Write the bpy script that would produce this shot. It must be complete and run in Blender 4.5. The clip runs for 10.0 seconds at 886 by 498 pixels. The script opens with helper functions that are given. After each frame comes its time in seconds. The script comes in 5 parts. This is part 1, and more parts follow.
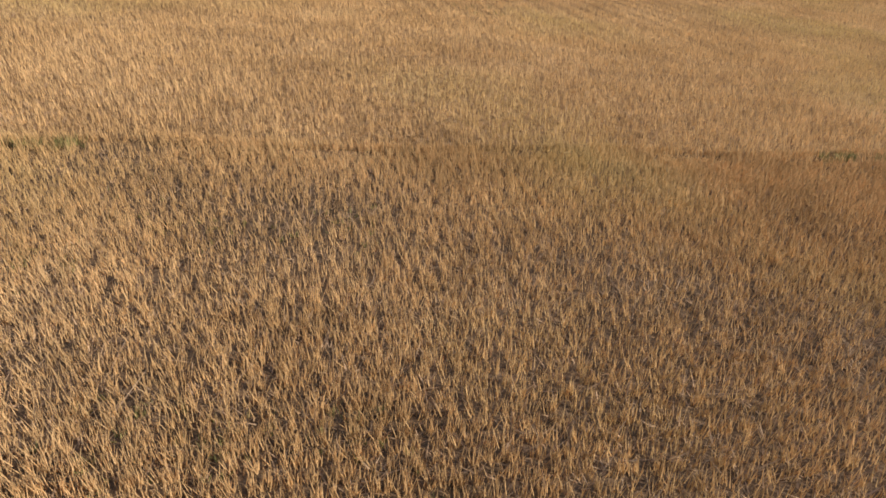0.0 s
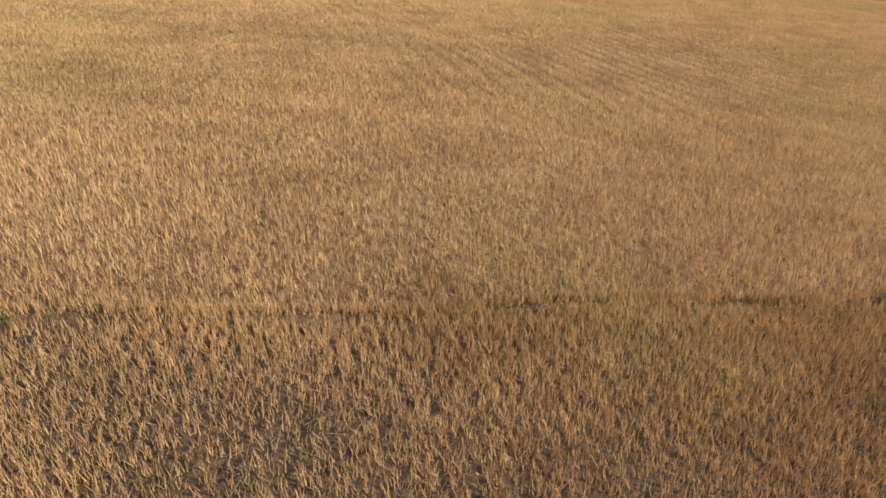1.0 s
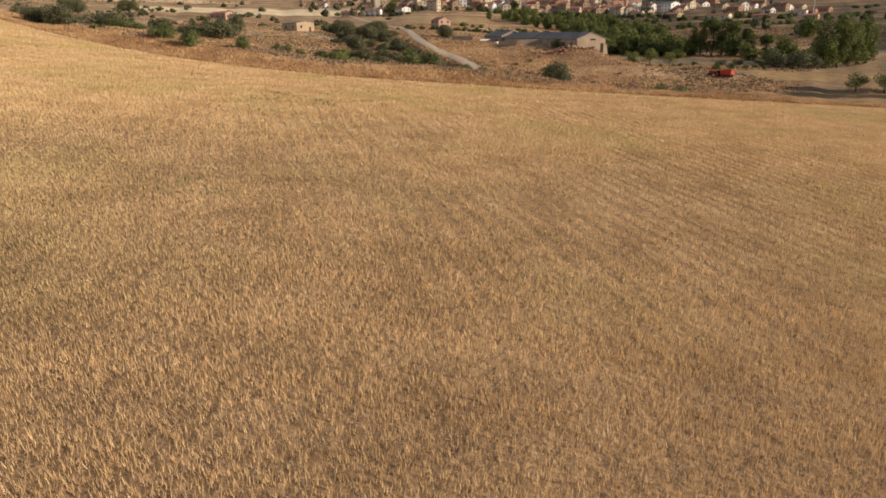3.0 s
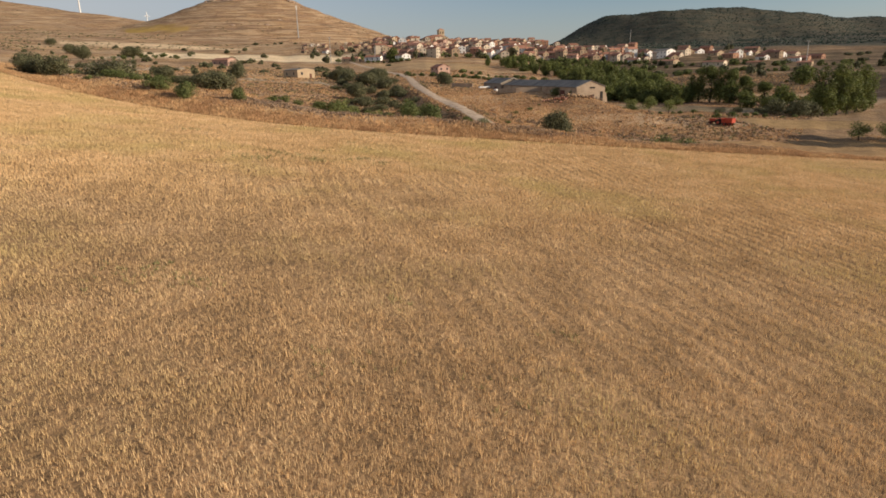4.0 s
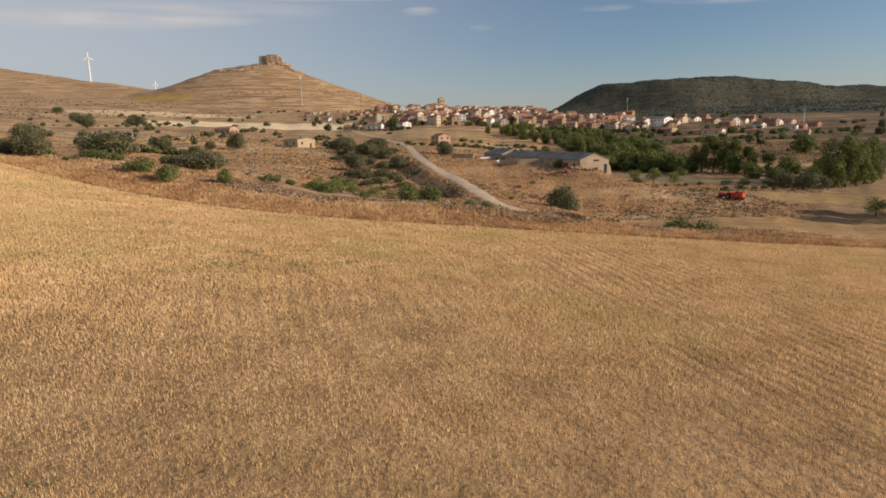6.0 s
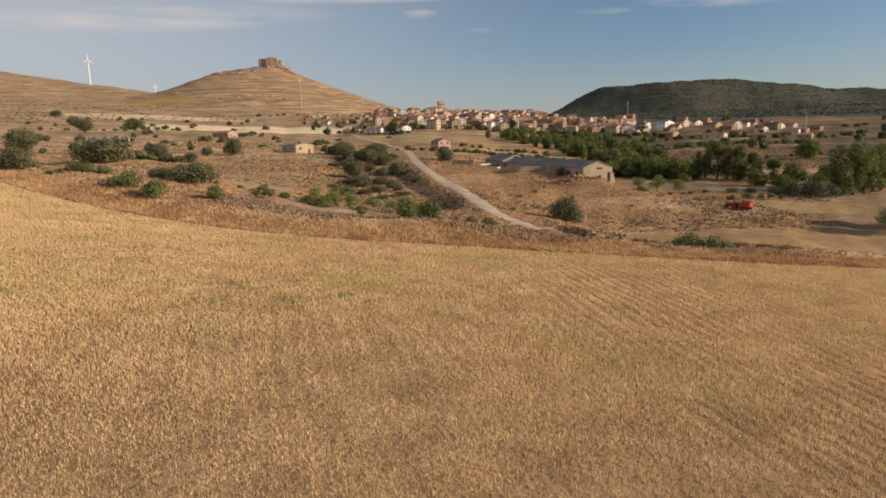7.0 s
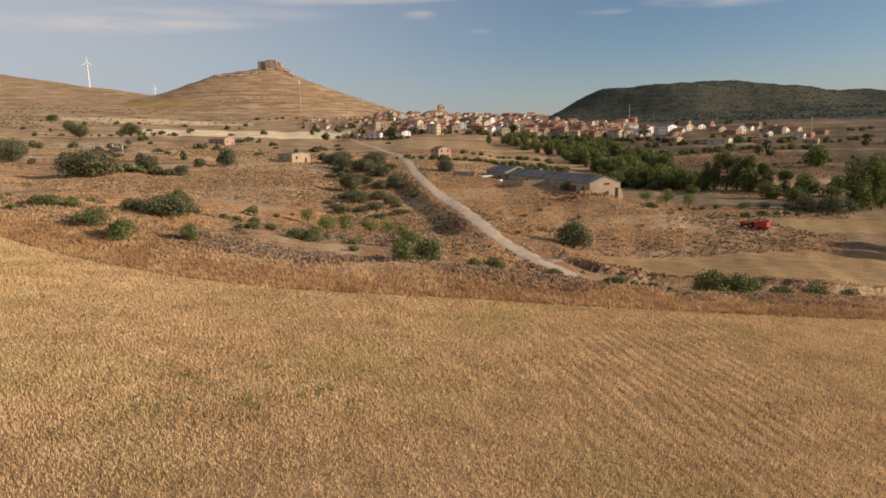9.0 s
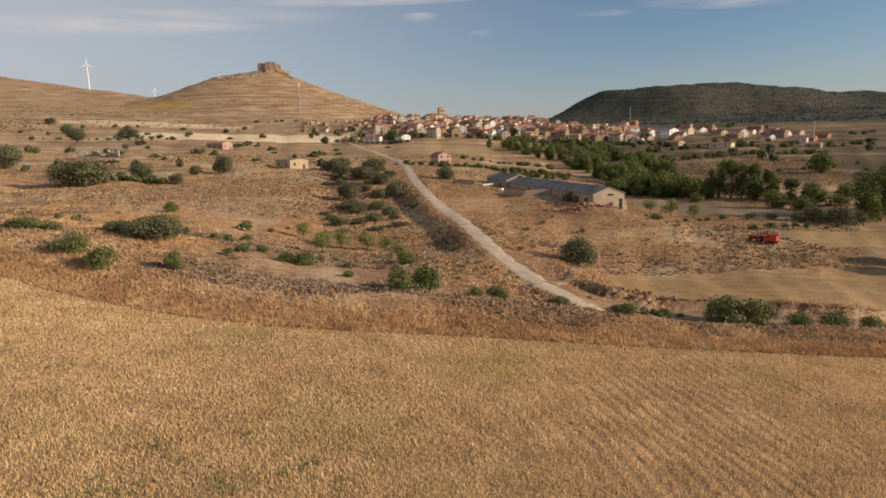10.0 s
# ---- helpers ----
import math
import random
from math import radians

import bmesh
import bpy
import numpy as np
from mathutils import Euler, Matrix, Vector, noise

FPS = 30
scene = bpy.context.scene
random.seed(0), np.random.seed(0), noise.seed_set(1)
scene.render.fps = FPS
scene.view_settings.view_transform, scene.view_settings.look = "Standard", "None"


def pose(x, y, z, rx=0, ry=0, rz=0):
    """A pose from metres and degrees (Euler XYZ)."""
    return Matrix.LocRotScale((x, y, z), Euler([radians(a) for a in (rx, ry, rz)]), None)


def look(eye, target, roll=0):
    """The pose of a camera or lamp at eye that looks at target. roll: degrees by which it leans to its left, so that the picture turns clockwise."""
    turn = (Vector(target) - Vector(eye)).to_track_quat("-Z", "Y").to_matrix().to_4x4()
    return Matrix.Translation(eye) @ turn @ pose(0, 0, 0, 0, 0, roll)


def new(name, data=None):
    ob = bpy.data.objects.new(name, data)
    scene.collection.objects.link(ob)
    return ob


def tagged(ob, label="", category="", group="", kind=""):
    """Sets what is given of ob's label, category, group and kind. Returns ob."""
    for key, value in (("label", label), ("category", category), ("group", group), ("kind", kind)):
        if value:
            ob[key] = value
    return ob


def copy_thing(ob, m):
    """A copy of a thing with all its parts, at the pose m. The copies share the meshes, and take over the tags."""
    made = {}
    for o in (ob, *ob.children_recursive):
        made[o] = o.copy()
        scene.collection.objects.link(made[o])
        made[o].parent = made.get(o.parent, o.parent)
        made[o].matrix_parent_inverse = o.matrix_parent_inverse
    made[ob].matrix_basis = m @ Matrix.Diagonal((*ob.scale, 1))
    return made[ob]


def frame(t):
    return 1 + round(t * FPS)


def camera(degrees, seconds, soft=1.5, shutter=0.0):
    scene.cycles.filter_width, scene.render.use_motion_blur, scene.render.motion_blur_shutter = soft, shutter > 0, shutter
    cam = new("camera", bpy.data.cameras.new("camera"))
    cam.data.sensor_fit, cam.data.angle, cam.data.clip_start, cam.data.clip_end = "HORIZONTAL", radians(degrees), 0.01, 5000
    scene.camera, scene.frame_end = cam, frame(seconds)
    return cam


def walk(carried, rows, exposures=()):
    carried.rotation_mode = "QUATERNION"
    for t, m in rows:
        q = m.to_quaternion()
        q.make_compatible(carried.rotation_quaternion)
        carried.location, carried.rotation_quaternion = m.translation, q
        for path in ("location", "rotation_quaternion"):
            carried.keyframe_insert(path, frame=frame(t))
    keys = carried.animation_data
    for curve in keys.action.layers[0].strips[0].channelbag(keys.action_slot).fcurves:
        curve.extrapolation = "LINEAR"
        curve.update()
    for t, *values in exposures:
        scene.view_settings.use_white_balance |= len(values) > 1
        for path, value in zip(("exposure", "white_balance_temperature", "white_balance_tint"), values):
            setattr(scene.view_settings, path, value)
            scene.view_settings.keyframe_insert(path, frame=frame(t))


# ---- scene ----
cam = camera(69.5, 10.0, soft=1.65)

PATH = [
    (0, (-0.596, 5.114, 3.651), (-0.623, 6.855, 2.668), -2.4),
    (0.5, (-0.6, 6.33, 4.137), (-0.622, 8.099, 3.204), -2.3),
    (1, (-0.571, 7.577, 4.596), (-0.592, 9.374, 3.719), -2.2),
    (1.5, (-0.551, 8.873, 5.073), (-0.57, 10.695, 4.249), -2.1),
    (2, (-0.537, 10.231, 5.561), (-0.553, 12.077, 4.793), -2.1),
    (2.5, (-0.525, 11.773, 6.06), (-0.538, 13.642, 5.348), -1.9),
    (3, (-0.513, 13.439, 6.569), (-0.523, 15.328, 5.913), -1.7),
    (4.5, (-0.579, 18.904, 7.903), (-0.581, 20.847, 7.432), -1.6),
    (5, (-0.529, 20.787, 8.382), (-0.53, 22.744, 7.972), -1.6),
    (5.5, (-0.508, 22.752, 8.871), (-0.508, 24.719, 8.51), -1.6),
    (7, (-0.502, 28.591, 10.788), (-0.501, 30.562, 10.451), -1.6),
    (7.5, (-0.476, 30.628, 11.462), (-0.474, 32.6, 11.126), -1.6),
    (8, (-0.52, 32.709, 12.289), (-0.518, 34.681, 11.954), -1.6),
    (8.5, (-0.446, 34.736, 13.19), (-0.445, 36.708, 12.856), -1.6),
    (9, (-0.32, 36.857, 14.141), (-0.32, 38.829, 13.807), -1.7),
    (9.5, (-0.252, 39.013, 15.164), (-0.253, 40.985, 14.832), -1.7),
    (10, (-0.19, 41.165, 16.225), (-0.19, 43.138, 15.895), -1.7),
]
walk(cam, [(t, look(eye, target, roll)) for t, eye, target, roll in PATH])

# ---- sky, sun, exposure ----
SUN_TURN, SUN_HEIGHT = 103.0, 18.0          # clockwise from +y, above the horizon
world = bpy.data.worlds.new("sky")
scene.world = world
world.use_nodes = True
wt = world.node_tree
wt.nodes.clear()
w_out = wt.nodes.new("ShaderNodeOutputWorld")
w_bg = wt.nodes.new("ShaderNodeBackground")
w_sky = wt.nodes.new("ShaderNodeTexSky")
w_sky.sky_type = "NISHITA"
w_sky.sun_disc = False
w_sky.sun_elevation = radians(SUN_HEIGHT)
w_sky.sun_rotation = radians(SUN_TURN)
w_sky.altitude = 1000
w_sky.air_density, w_sky.dust_density, w_sky.ozone_density = 1.0, 1.5, 2.6
w_bg.inputs["Strength"].default_value = 0.085
# thin wisps of high cloud, drawn out sideways, thickest in a few banks: (bearing, height, half width, half height, strength)
CLOUDS = ((-0.47, 0.190, 0.34, 0.022, 1.0), (-0.10, 0.212, 0.20, 0.010, 0.9), (0.42, 0.196, 0.13, 0.012, 0.75),
          (-0.025, 0.186, 0.030, 0.008, 0.6), (0.25, 0.184, 0.05, 0.006, 0.45), (0.066, 0.160, 0.02, 0.005, 0.5),
          (-0.7, 0.30, 0.5, 0.04, 0.9), (0.3, 0.33, 0.5, 0.04, 0.7))


def sky_math(op, a, b):
    n = wt.nodes.new("ShaderNodeMath")
    n.operation = op
    for k, v in enumerate((a, b)):
        if isinstance(v, (int, float)):
            n.inputs[k].default_value = v
        else:
            wt.links.new(v, n.inputs[k])
    return n.outputs["Value"]


w_co = wt.nodes.new("ShaderNodeTexCoord")
w_sep = wt.nodes.new("ShaderNodeSeparateXYZ")
wt.links.new(w_co.outputs["Generated"], w_sep.inputs["Vector"])
ahead = sky_math("MAXIMUM", w_sep.outputs["Y"], 0.05)
bearing, upward = sky_math("DIVIDE", w_sep.outputs["X"], ahead), sky_math("DIVIDE", w_sep.outputs["Z"], ahead)
w_map = wt.nodes.new("ShaderNodeMapping")
w_map.inputs["Scale"].default_value = (1.0, 1.0, 9)
w_map.inputs["Rotation"].default_value = (0, radians(2), 0)
w_noise = wt.nodes.new("ShaderNodeTexNoise")
w_noise.inputs["Scale"].default_value = 7.0
w_noise.inputs["Detail"].default_value = 8
w_noise.inputs["Roughness"].default_value = 0.6
wt.links.new(w_co.outputs["Generated"], w_map.inputs["Vector"])
wt.links.new(w_map.outputs["Vector"], w_noise.inputs["Vector"])
amount = 0.0
for c_x, c_z, c_w, c_h, c_s in CLOUDS:
    du = sky_math("POWER", sky_math("ABSOLUTE", sky_math("DIVIDE", sky_math("SUBTRACT", bearing, c_x), c_w), 0), 2)
    dv = sky_math("POWER", sky_math("ABSOLUTE", sky_math("DIVIDE", sky_math("SUBTRACT", upward, c_z), c_h), 0), 2)
    bank = sky_math("MULTIPLY", sky_math("MAXIMUM", sky_math("SUBTRACT", 1.0, sky_math("ADD", du, dv)), 0.0), c_s)
    amount = bank if amount == 0.0 else sky_math("MAXIMUM", amount, bank)
ragged = sky_math("MULTIPLY", sky_math("MAXIMUM", sky_math("SUBTRACT", w_noise.outputs["Fac"], 0.34), 0.0), 2.6)
w_amount = sky_math("MINIMUM", sky_math("MULTIPLY", sky_math("MULTIPLY", amount, ragged), 1.1), 0.8)
w_mix = wt.nodes.new("ShaderNodeMix")
w_mix.data_type = "RGBA"
w_mix.inputs["B"].default_value = (6.4, 6.0, 5.9, 1)
wt.links.new(w_amount, w_mix.inputs["Factor"])
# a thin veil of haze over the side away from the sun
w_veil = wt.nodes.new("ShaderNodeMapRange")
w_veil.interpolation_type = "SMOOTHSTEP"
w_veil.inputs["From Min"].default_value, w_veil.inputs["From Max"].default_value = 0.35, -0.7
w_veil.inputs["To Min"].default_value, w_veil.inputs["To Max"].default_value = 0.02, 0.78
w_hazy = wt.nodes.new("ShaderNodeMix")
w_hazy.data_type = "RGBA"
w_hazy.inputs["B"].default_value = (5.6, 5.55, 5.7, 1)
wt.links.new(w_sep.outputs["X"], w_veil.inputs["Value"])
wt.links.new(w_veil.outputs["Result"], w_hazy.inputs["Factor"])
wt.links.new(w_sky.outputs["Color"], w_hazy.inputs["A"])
# dusty air low over the horizon
w_low = wt.nodes.new("ShaderNodeMapRange")
w_low.interpolation_type = "SMOOTHSTEP"
w_low.inputs["From Min"].default_value, w_low.inputs["From Max"].default_value = 0.14, -0.02
w_low.inputs["To Max"].default_value = 0.6
w_dust = wt.nodes.new("ShaderNodeMix")
w_dust.data_type = "RGBA"
w_dust.inputs["B"].default_value = (4.55, 4.35, 4.35, 1)
wt.links.new(w_sep.outputs["Z"], w_low.inputs["Value"])
wt.links.new(w_low.outputs["Result"], w_dust.inputs["Factor"])
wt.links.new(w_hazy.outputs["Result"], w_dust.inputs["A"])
wt.links.new(w_dust.outputs["Result"], w_mix.inputs["A"])
wt.links.new(w_mix.outputs["Result"], w_bg.inputs["Color"])
wt.links.new(w_bg.outputs["Background"], w_out.inputs["Surface"])

sun_data = bpy.data.lights.new("sun", "SUN")
sun_data.energy = 5.0
sun_data.angle = radians(0.5)
sun_data.color = (1.0, 0.83, 0.63)
sun = new("sun", sun_data)
sun_from = Vector((math.sin(radians(SUN_TURN)) * math.cos(radians(SUN_HEIGHT)),
                   math.cos(radians(SUN_TURN)) * math.cos(radians(SUN_HEIGHT)), math.sin(radians(SUN_HEIGHT))))
sun.matrix_world = look(sun_from * 300, (0, 0, 0))
scene.view_settings.exposure = 0.13


# ---- materials ----
def material(name, colors, scale=4.0, detail=6.0, rough=0.9, bump=0.3, bump_scale=None, metal=0.0,
             stops=None, random_by="", spread=0.25, fine=0.25, translucent=0.0, stretch=(1, 1, 1), tinge=None):
    """A rough outdoor surface: two scales of colour variation, relief, and a shade of its own per object or per island."""
    m = bpy.data.materials.new(name)
    m.use_nodes = True
    nt = m.node_tree
    b = nt.nodes["Principled BSDF"]
    b.inputs["Roughness"].default_value = rough
    b.inputs["Metallic"].default_value = metal
    b.inputs["Specular IOR Level"].default_value = 0.25
    co = nt.nodes.new("ShaderNodeTexCoord")
    mp = nt.nodes.new("ShaderNodeMapping")
    mp.inputs["Scale"].default_value = stretch
    nt.links.new(co.outputs["Object"], mp.inputs["Vector"])
    n1 = nt.nodes.new("ShaderNodeTexNoise")
    n1.inputs["Scale"].default_value = scale
    n1.inputs["Detail"].default_value = detail
    n1.inputs["Roughness"].default_value = 0.62
    nt.links.new(mp.outputs["Vector"], n1.inputs["Vector"])
    cr = nt.nodes.new("ShaderNodeValToRGB")
    stops = stops or [0.3 + 0.4 * i / max(1, len(colors) - 1) for i in range(len(colors))]
    while len(cr.color_ramp.elements) < len(colors):
        cr.color_ramp.elements.new(0.5)
    for e, c, s in zip(cr.color_ramp.elements, colors, stops):
        e.position, e.color = s, (*c, 1)
    nt.links.new(n1.outputs["Fac"], cr.inputs["Fac"])
    colour = cr.outputs["Color"]
    if tinge:
        t_colour, t_scale, t_lo, t_hi, t_amount = tinge
        nz = nt.nodes.new("ShaderNodeTexNoise")
        nz.inputs["Scale"].default_value = t_scale
        nz.inputs["Detail"].default_value = 5
        nt.links.new(co.outputs["Object"], nz.inputs["Vector"])
        rz = nt.nodes.new("ShaderNodeMapRange")
        rz.inputs["From Min"].default_value, rz.inputs["From Max"].default_value = t_lo, t_hi
        rz.inputs["To Max"].default_value = t_amount
        nt.links.new(nz.outputs["Fac"], rz.inputs["Value"])
        mz = nt.nodes.new("ShaderNodeMix")
        mz.data_type = "RGBA"
        mz.inputs["B"].default_value = (*t_colour, 1)
        nt.links.new(rz.outputs["Result"], mz.inputs["Factor"])
        nt.links.new(colour, mz.inputs["A"])
        colour = mz.outputs["Result"]
    n2 = nt.nodes.new("ShaderNodeTexNoise")
    n2.inputs["Scale"].default_value = bump_scale or scale * 6
    n2.inputs["Detail"].default_value = 4
    nt.links.new(mp.outputs["Vector"], n2.inputs["Vector"])
    val = nt.nodes.new("ShaderNodeMapRange")
    val.inputs["From Min"].default_value, val.inputs["From Max"].default_value = 0.3, 0.7
    val.inputs["To Min"].default_value, val.inputs["To Max"].default_value = 1 - fine, 1 + fine
    nt.links.new(n2.outputs["Fac"], val.inputs["Value"])
    hsv = nt.nodes.new("ShaderNodeHueSaturation")
    nt.links.new(colour, hsv.inputs["Color"])
    value = val.outputs["Result"]
    if random_by:
        if random_by == "object":
            src = nt.nodes.new("ShaderNodeObjectInfo").outputs["Random"]
        else:
            src = nt.nodes.new("ShaderNodeNewGeometry").outputs["Random Per Island"]
        r = nt.nodes.new("ShaderNodeMapRange")
        r.inputs["To Min"].default_value, r.inputs["To Max"].default_value = 1 - spread, 1 + spread
        nt.links.new(src, r.inputs["Value"])
        mu = nt.nodes.new("ShaderNodeMath")
        mu.operation = "MULTIPLY"
        nt.links.new(value, mu.inputs[0])
        nt.links.new(r.outputs["Result"], mu.inputs[1])
        value = mu.outputs["Value"]
    nt.links.new(value, hsv.inputs["Value"])
    nt.links.new(hsv.outputs["Color"], b.inputs["Base Color"])
    if bump:
        bp = nt.nodes.new("ShaderNodeBump")
        bp.inputs["Strength"].default_value = bump
        bp.inputs["Distance"].default_value = 0.05
        nt.links.new(n2.outputs["Fac"], bp.inputs["Height"])
        nt.links.new(bp.outputs["Normal"], b.inputs["Normal"])
    if translucent:
        tr = nt.nodes.new("ShaderNodeBsdfTranslucent")
        mx = nt.nodes.new("ShaderNodeMixShader")
        mx.inputs["Fac"].default_value = translucent
        nt.links.new(hsv.outputs["Color"], tr.inputs["Color"])
        nt.links.new(b.outputs["BSDF"], mx.inputs[1])
        nt.links.new(tr.outputs["BSDF"], mx.inputs[2])
        nt.links.new(mx.outputs["Shader"], nt.nodes["Material Output"].inputs["Surface"])
    return m


def ground_material():
    """Land: the vertex colours give what grows or lies where; noise at three scales breaks it up."""
    m = bpy.data.materials.new("land")
    m.use_nodes = True
    nt = m.node_tree
    b = nt.nodes["Principled BSDF"]
    b.inputs["Roughness"].default_value = 0.95
    b.inputs["Specular IOR Level"].default_value = 0.1
    at = nt.nodes.new("ShaderNodeAttribute")
    at.attribute_name = "cover"
    co = nt.nodes.new("ShaderNodeTexCoord")
    col = at.outputs["Color"]

    def speckle(scale, lo, hi, colour, amount, turn, wide=1.0, tall=0.4):
        """Patches of another growth on open land, with ragged edges."""
        nonlocal col
        mp = nt.nodes.new("ShaderNodeMapping")
        mp.inputs["Location"].default_value = (turn, turn * 2, 0)
        mp.inputs["Scale"].default_value = (wide, 1.5 if tall < 1 else wide, tall)
        n = nt.nodes.new("ShaderNodeTexNoise")
        n.inputs["Scale"].default_value = scale
        n.inputs["Detail"].default_value = 4
        n.inputs["Roughness"].default_value = 0.5
        r = nt.nodes.new("ShaderNodeMapRange")
        r.inputs["From Min"].default_value, r.inputs["From Max"].default_value = lo, hi
        r.inputs["To Max"].default_value = amount
        wild = nt.nodes.new("ShaderNodeMath")
        wild.operation = "MULTIPLY"
        mix = nt.nodes.new("ShaderNodeMix")
        mix.data_type = "RGBA"
        mix.inputs["B"].default_value = (*colour, 1)
        nt.links.new(co.outputs["Object"], mp.inputs["Vector"])
        nt.links.new(mp.outputs["Vector"], n.inputs["Vector"])
        nt.links.new(n.outputs["Fac"], r.inputs["Value"])
        nt.links.new(r.outputs["Result"], wild.inputs[0])
        nt.links.new(at.outputs["Alpha"], wild.inputs[1])
        nt.links.new(wild.outputs["Value"], mix.inputs["Factor"])
        nt.links.new(col, mix.inputs["A"])
        col = mix.outputs["Result"]

    speckle(0.018, 0.50, 0.57, (0.22, 0.13, 0.08), 0.35, 61.0)
    speckle(0.075, 0.53, 0.57, (0.47, 0.33, 0.18), 0.6, 71.0, 0.22)
    speckle(0.11, 0.54, 0.59, (0.16, 0.095, 0.058), 0.6, 83.0, 0.25)
    speckle(0.05, 0.52, 0.62, (0.43, 0.26, 0.115), 0.5, 3.0)
    speckle(0.16, 0.52, 0.59, (0.19, 0.115, 0.07), 0.5, 17.0)
    speckle(0.45, 0.52, 0.58, (0.45, 0.265, 0.115), 0.6, 23.0)
    speckle(0.7, 0.51, 0.57, (0.15, 0.085, 0.05), 0.75, 31.0)
    speckle(1.5, 0.51, 0.57, (0.13, 0.08, 0.048), 0.75, 53.0)
    speckle(2.2, 0.51, 0.58, (0.47, 0.275, 0.12), 0.75, 59.0)
    speckle(1.8, 0.57, 0.63, (0.58, 0.44, 0.29), 0.8, 47.0)
    speckle(0.02, 0.51, 0.56, (0.50, 0.35, 0.20), 0.28, 91.0, 0.5, 11.0)
    speckle(0.023, 0.52, 0.57, (0.15, 0.09, 0.06), 0.3, 97.0, 0.5, 13.0)
    speckle(0.03, 0.50, 0.58, (0.17, 0.11, 0.082), 0.34, 111.0, 0.4, 5.0)
    speckle(0.05, 0.53, 0.58, (0.50, 0.365, 0.225), 0.6, 121.0, 0.35, 7.0)
    for scale, lo, hi, detail in ((0.035, 0.82, 1.18, 6), (0.35, 0.78, 1.22, 5), (3.0, 0.70, 1.3, 5)):
        n = nt.nodes.new("ShaderNodeTexNoise")
        n.inputs["Scale"].default_value = scale
        n.inputs["Detail"].default_value = detail
        n.inputs["Roughness"].default_value = 0.6
        nt.links.new(co.outputs["Object"], n.inputs["Vector"])
        r = nt.nodes.new("ShaderNodeMapRange")
        r.inputs["From Min"].default_value, r.inputs["From Max"].default_value = 0.3, 0.7
        r.inputs["To Min"].default_value, r.inputs["To Max"].default_value = lo, hi
        nt.links.new(n.outputs["Fac"], r.inputs["Value"])
        h = nt.nodes.new("ShaderNodeHueSaturation")
        nt.links.new(col, h.inputs["Color"])
        nt.links.new(r.outputs["Result"], h.inputs["Value"])
        col = h.outputs["Color"]
    nt.links.new(col, b.inputs["Base Color"])
    bp = nt.nodes.new("ShaderNodeBump")
    bp.inputs["Strength"].default_value = 0.8
    bp.inputs["Distance"].default_value = 0.25
    nt.links.new(n.outputs["Fac"], bp.inputs["Height"])
    nt.links.new(bp.outputs["Normal"], b.inputs["Normal"])
    return m


LAND = ground_material()
STRAW = material("ripe_wheat", [(0.60, 0.41, 0.212), (0.735, 0.517, 0.277), (0.81, 0.60, 0.352)], 0.35, 5, 0.75, 0,
                 random_by="island", spread=0.13, fine=0.12, translucent=0.24, tinge=((0.54, 0.46, 0.18), 0.09, 0.50, 0.68, 0.55))
LITTER = material("straw_litter", [(0.27, 0.19, 0.135), (0.42, 0.30, 0.205), (0.58, 0.44, 0.31)], 1.2, 5, 0.85, 0,
                  random_by="island", spread=0.35, fine=0.12, translucent=0.1)
EARTH = material("dusty_earth", [(0.22, 0.135, 0.08), (0.33, 0.22, 0.13), (0.40, 0.285, 0.175)], 0.5, 7, 0.95, 0.5, 6)
WEED = material("green_weed", [(0.19, 0.19, 0.075), (0.33, 0.31, 0.14)], 2, 4, 0.8, 0, random_by="island", translucent=0.2)
DRY_GRASS = material("dry_grass", [(0.40, 0.228, 0.118), (0.55, 0.345, 0.178), (0.68, 0.475, 0.26)], 0.22, 6, 0.9, 0,
                     random_by="island", spread=0.24, translucent=0.2)
THORN = material("thorn_scrub", [(0.20, 0.138, 0.095), (0.37, 0.27, 0.19)], 0.5, 5, 0.95, 0, random_by="island", spread=0.4)
SAGE = material("sage_scrub", [(0.12, 0.115, 0.055), (0.25, 0.23, 0.12)], 0.5, 5, 0.9, 0, random_by="island", spread=0.35, translucent=0.1)
# scrub green shifted towards blue, to stand in for distant haze
MOUNTAIN_LEAF = material("mountain_scrub", [(0.03, 0.05, 0.04), (0.06, 0.088, 0.066)], 0.01, 5, 0.8, 0,
                         random_by="island", spread=0.25)
OAK_LEAF = material("oak_leaf", [(0.08, 0.082, 0.038), (0.175, 0.17, 0.088)], 0.8, 4, 0.6, 0,
                    random_by="island", spread=0.45, translucent=0.15)
SHRUB_LEAF = material("shrub_leaf", [(0.08, 0.105, 0.032), (0.19, 0.205, 0.07)], 0.8, 4, 0.65, 0,
                      random_by="island", spread=0.4, translucent=0.2)
ALMOND_LEAF = material("almond_leaf", [(0.13, 0.16, 0.042), (0.27, 0.285, 0.09)], 0.8, 4, 0.65, 0,
                       random_by="island", spread=0.4, translucent=0.25)
POPLAR_LEAF = material("poplar_leaf", [(0.085, 0.11, 0.03), (0.215, 0.23, 0.07)], 0.3, 4, 0.6, 0,
                       random_by="island", spread=0.45, translucent=0.35)
BARK = material("bark", [(0.06, 0.045, 0.035), (0.14, 0.11, 0.085)], 6, 5, 0.95, 0.6)
GRAVEL = material("gravel_track", [(0.32, 0.235, 0.165), (0.46, 0.355, 0.26), (0.55, 0.445, 0.34)], 0.6, 8, 0.95, 0.5, 12)
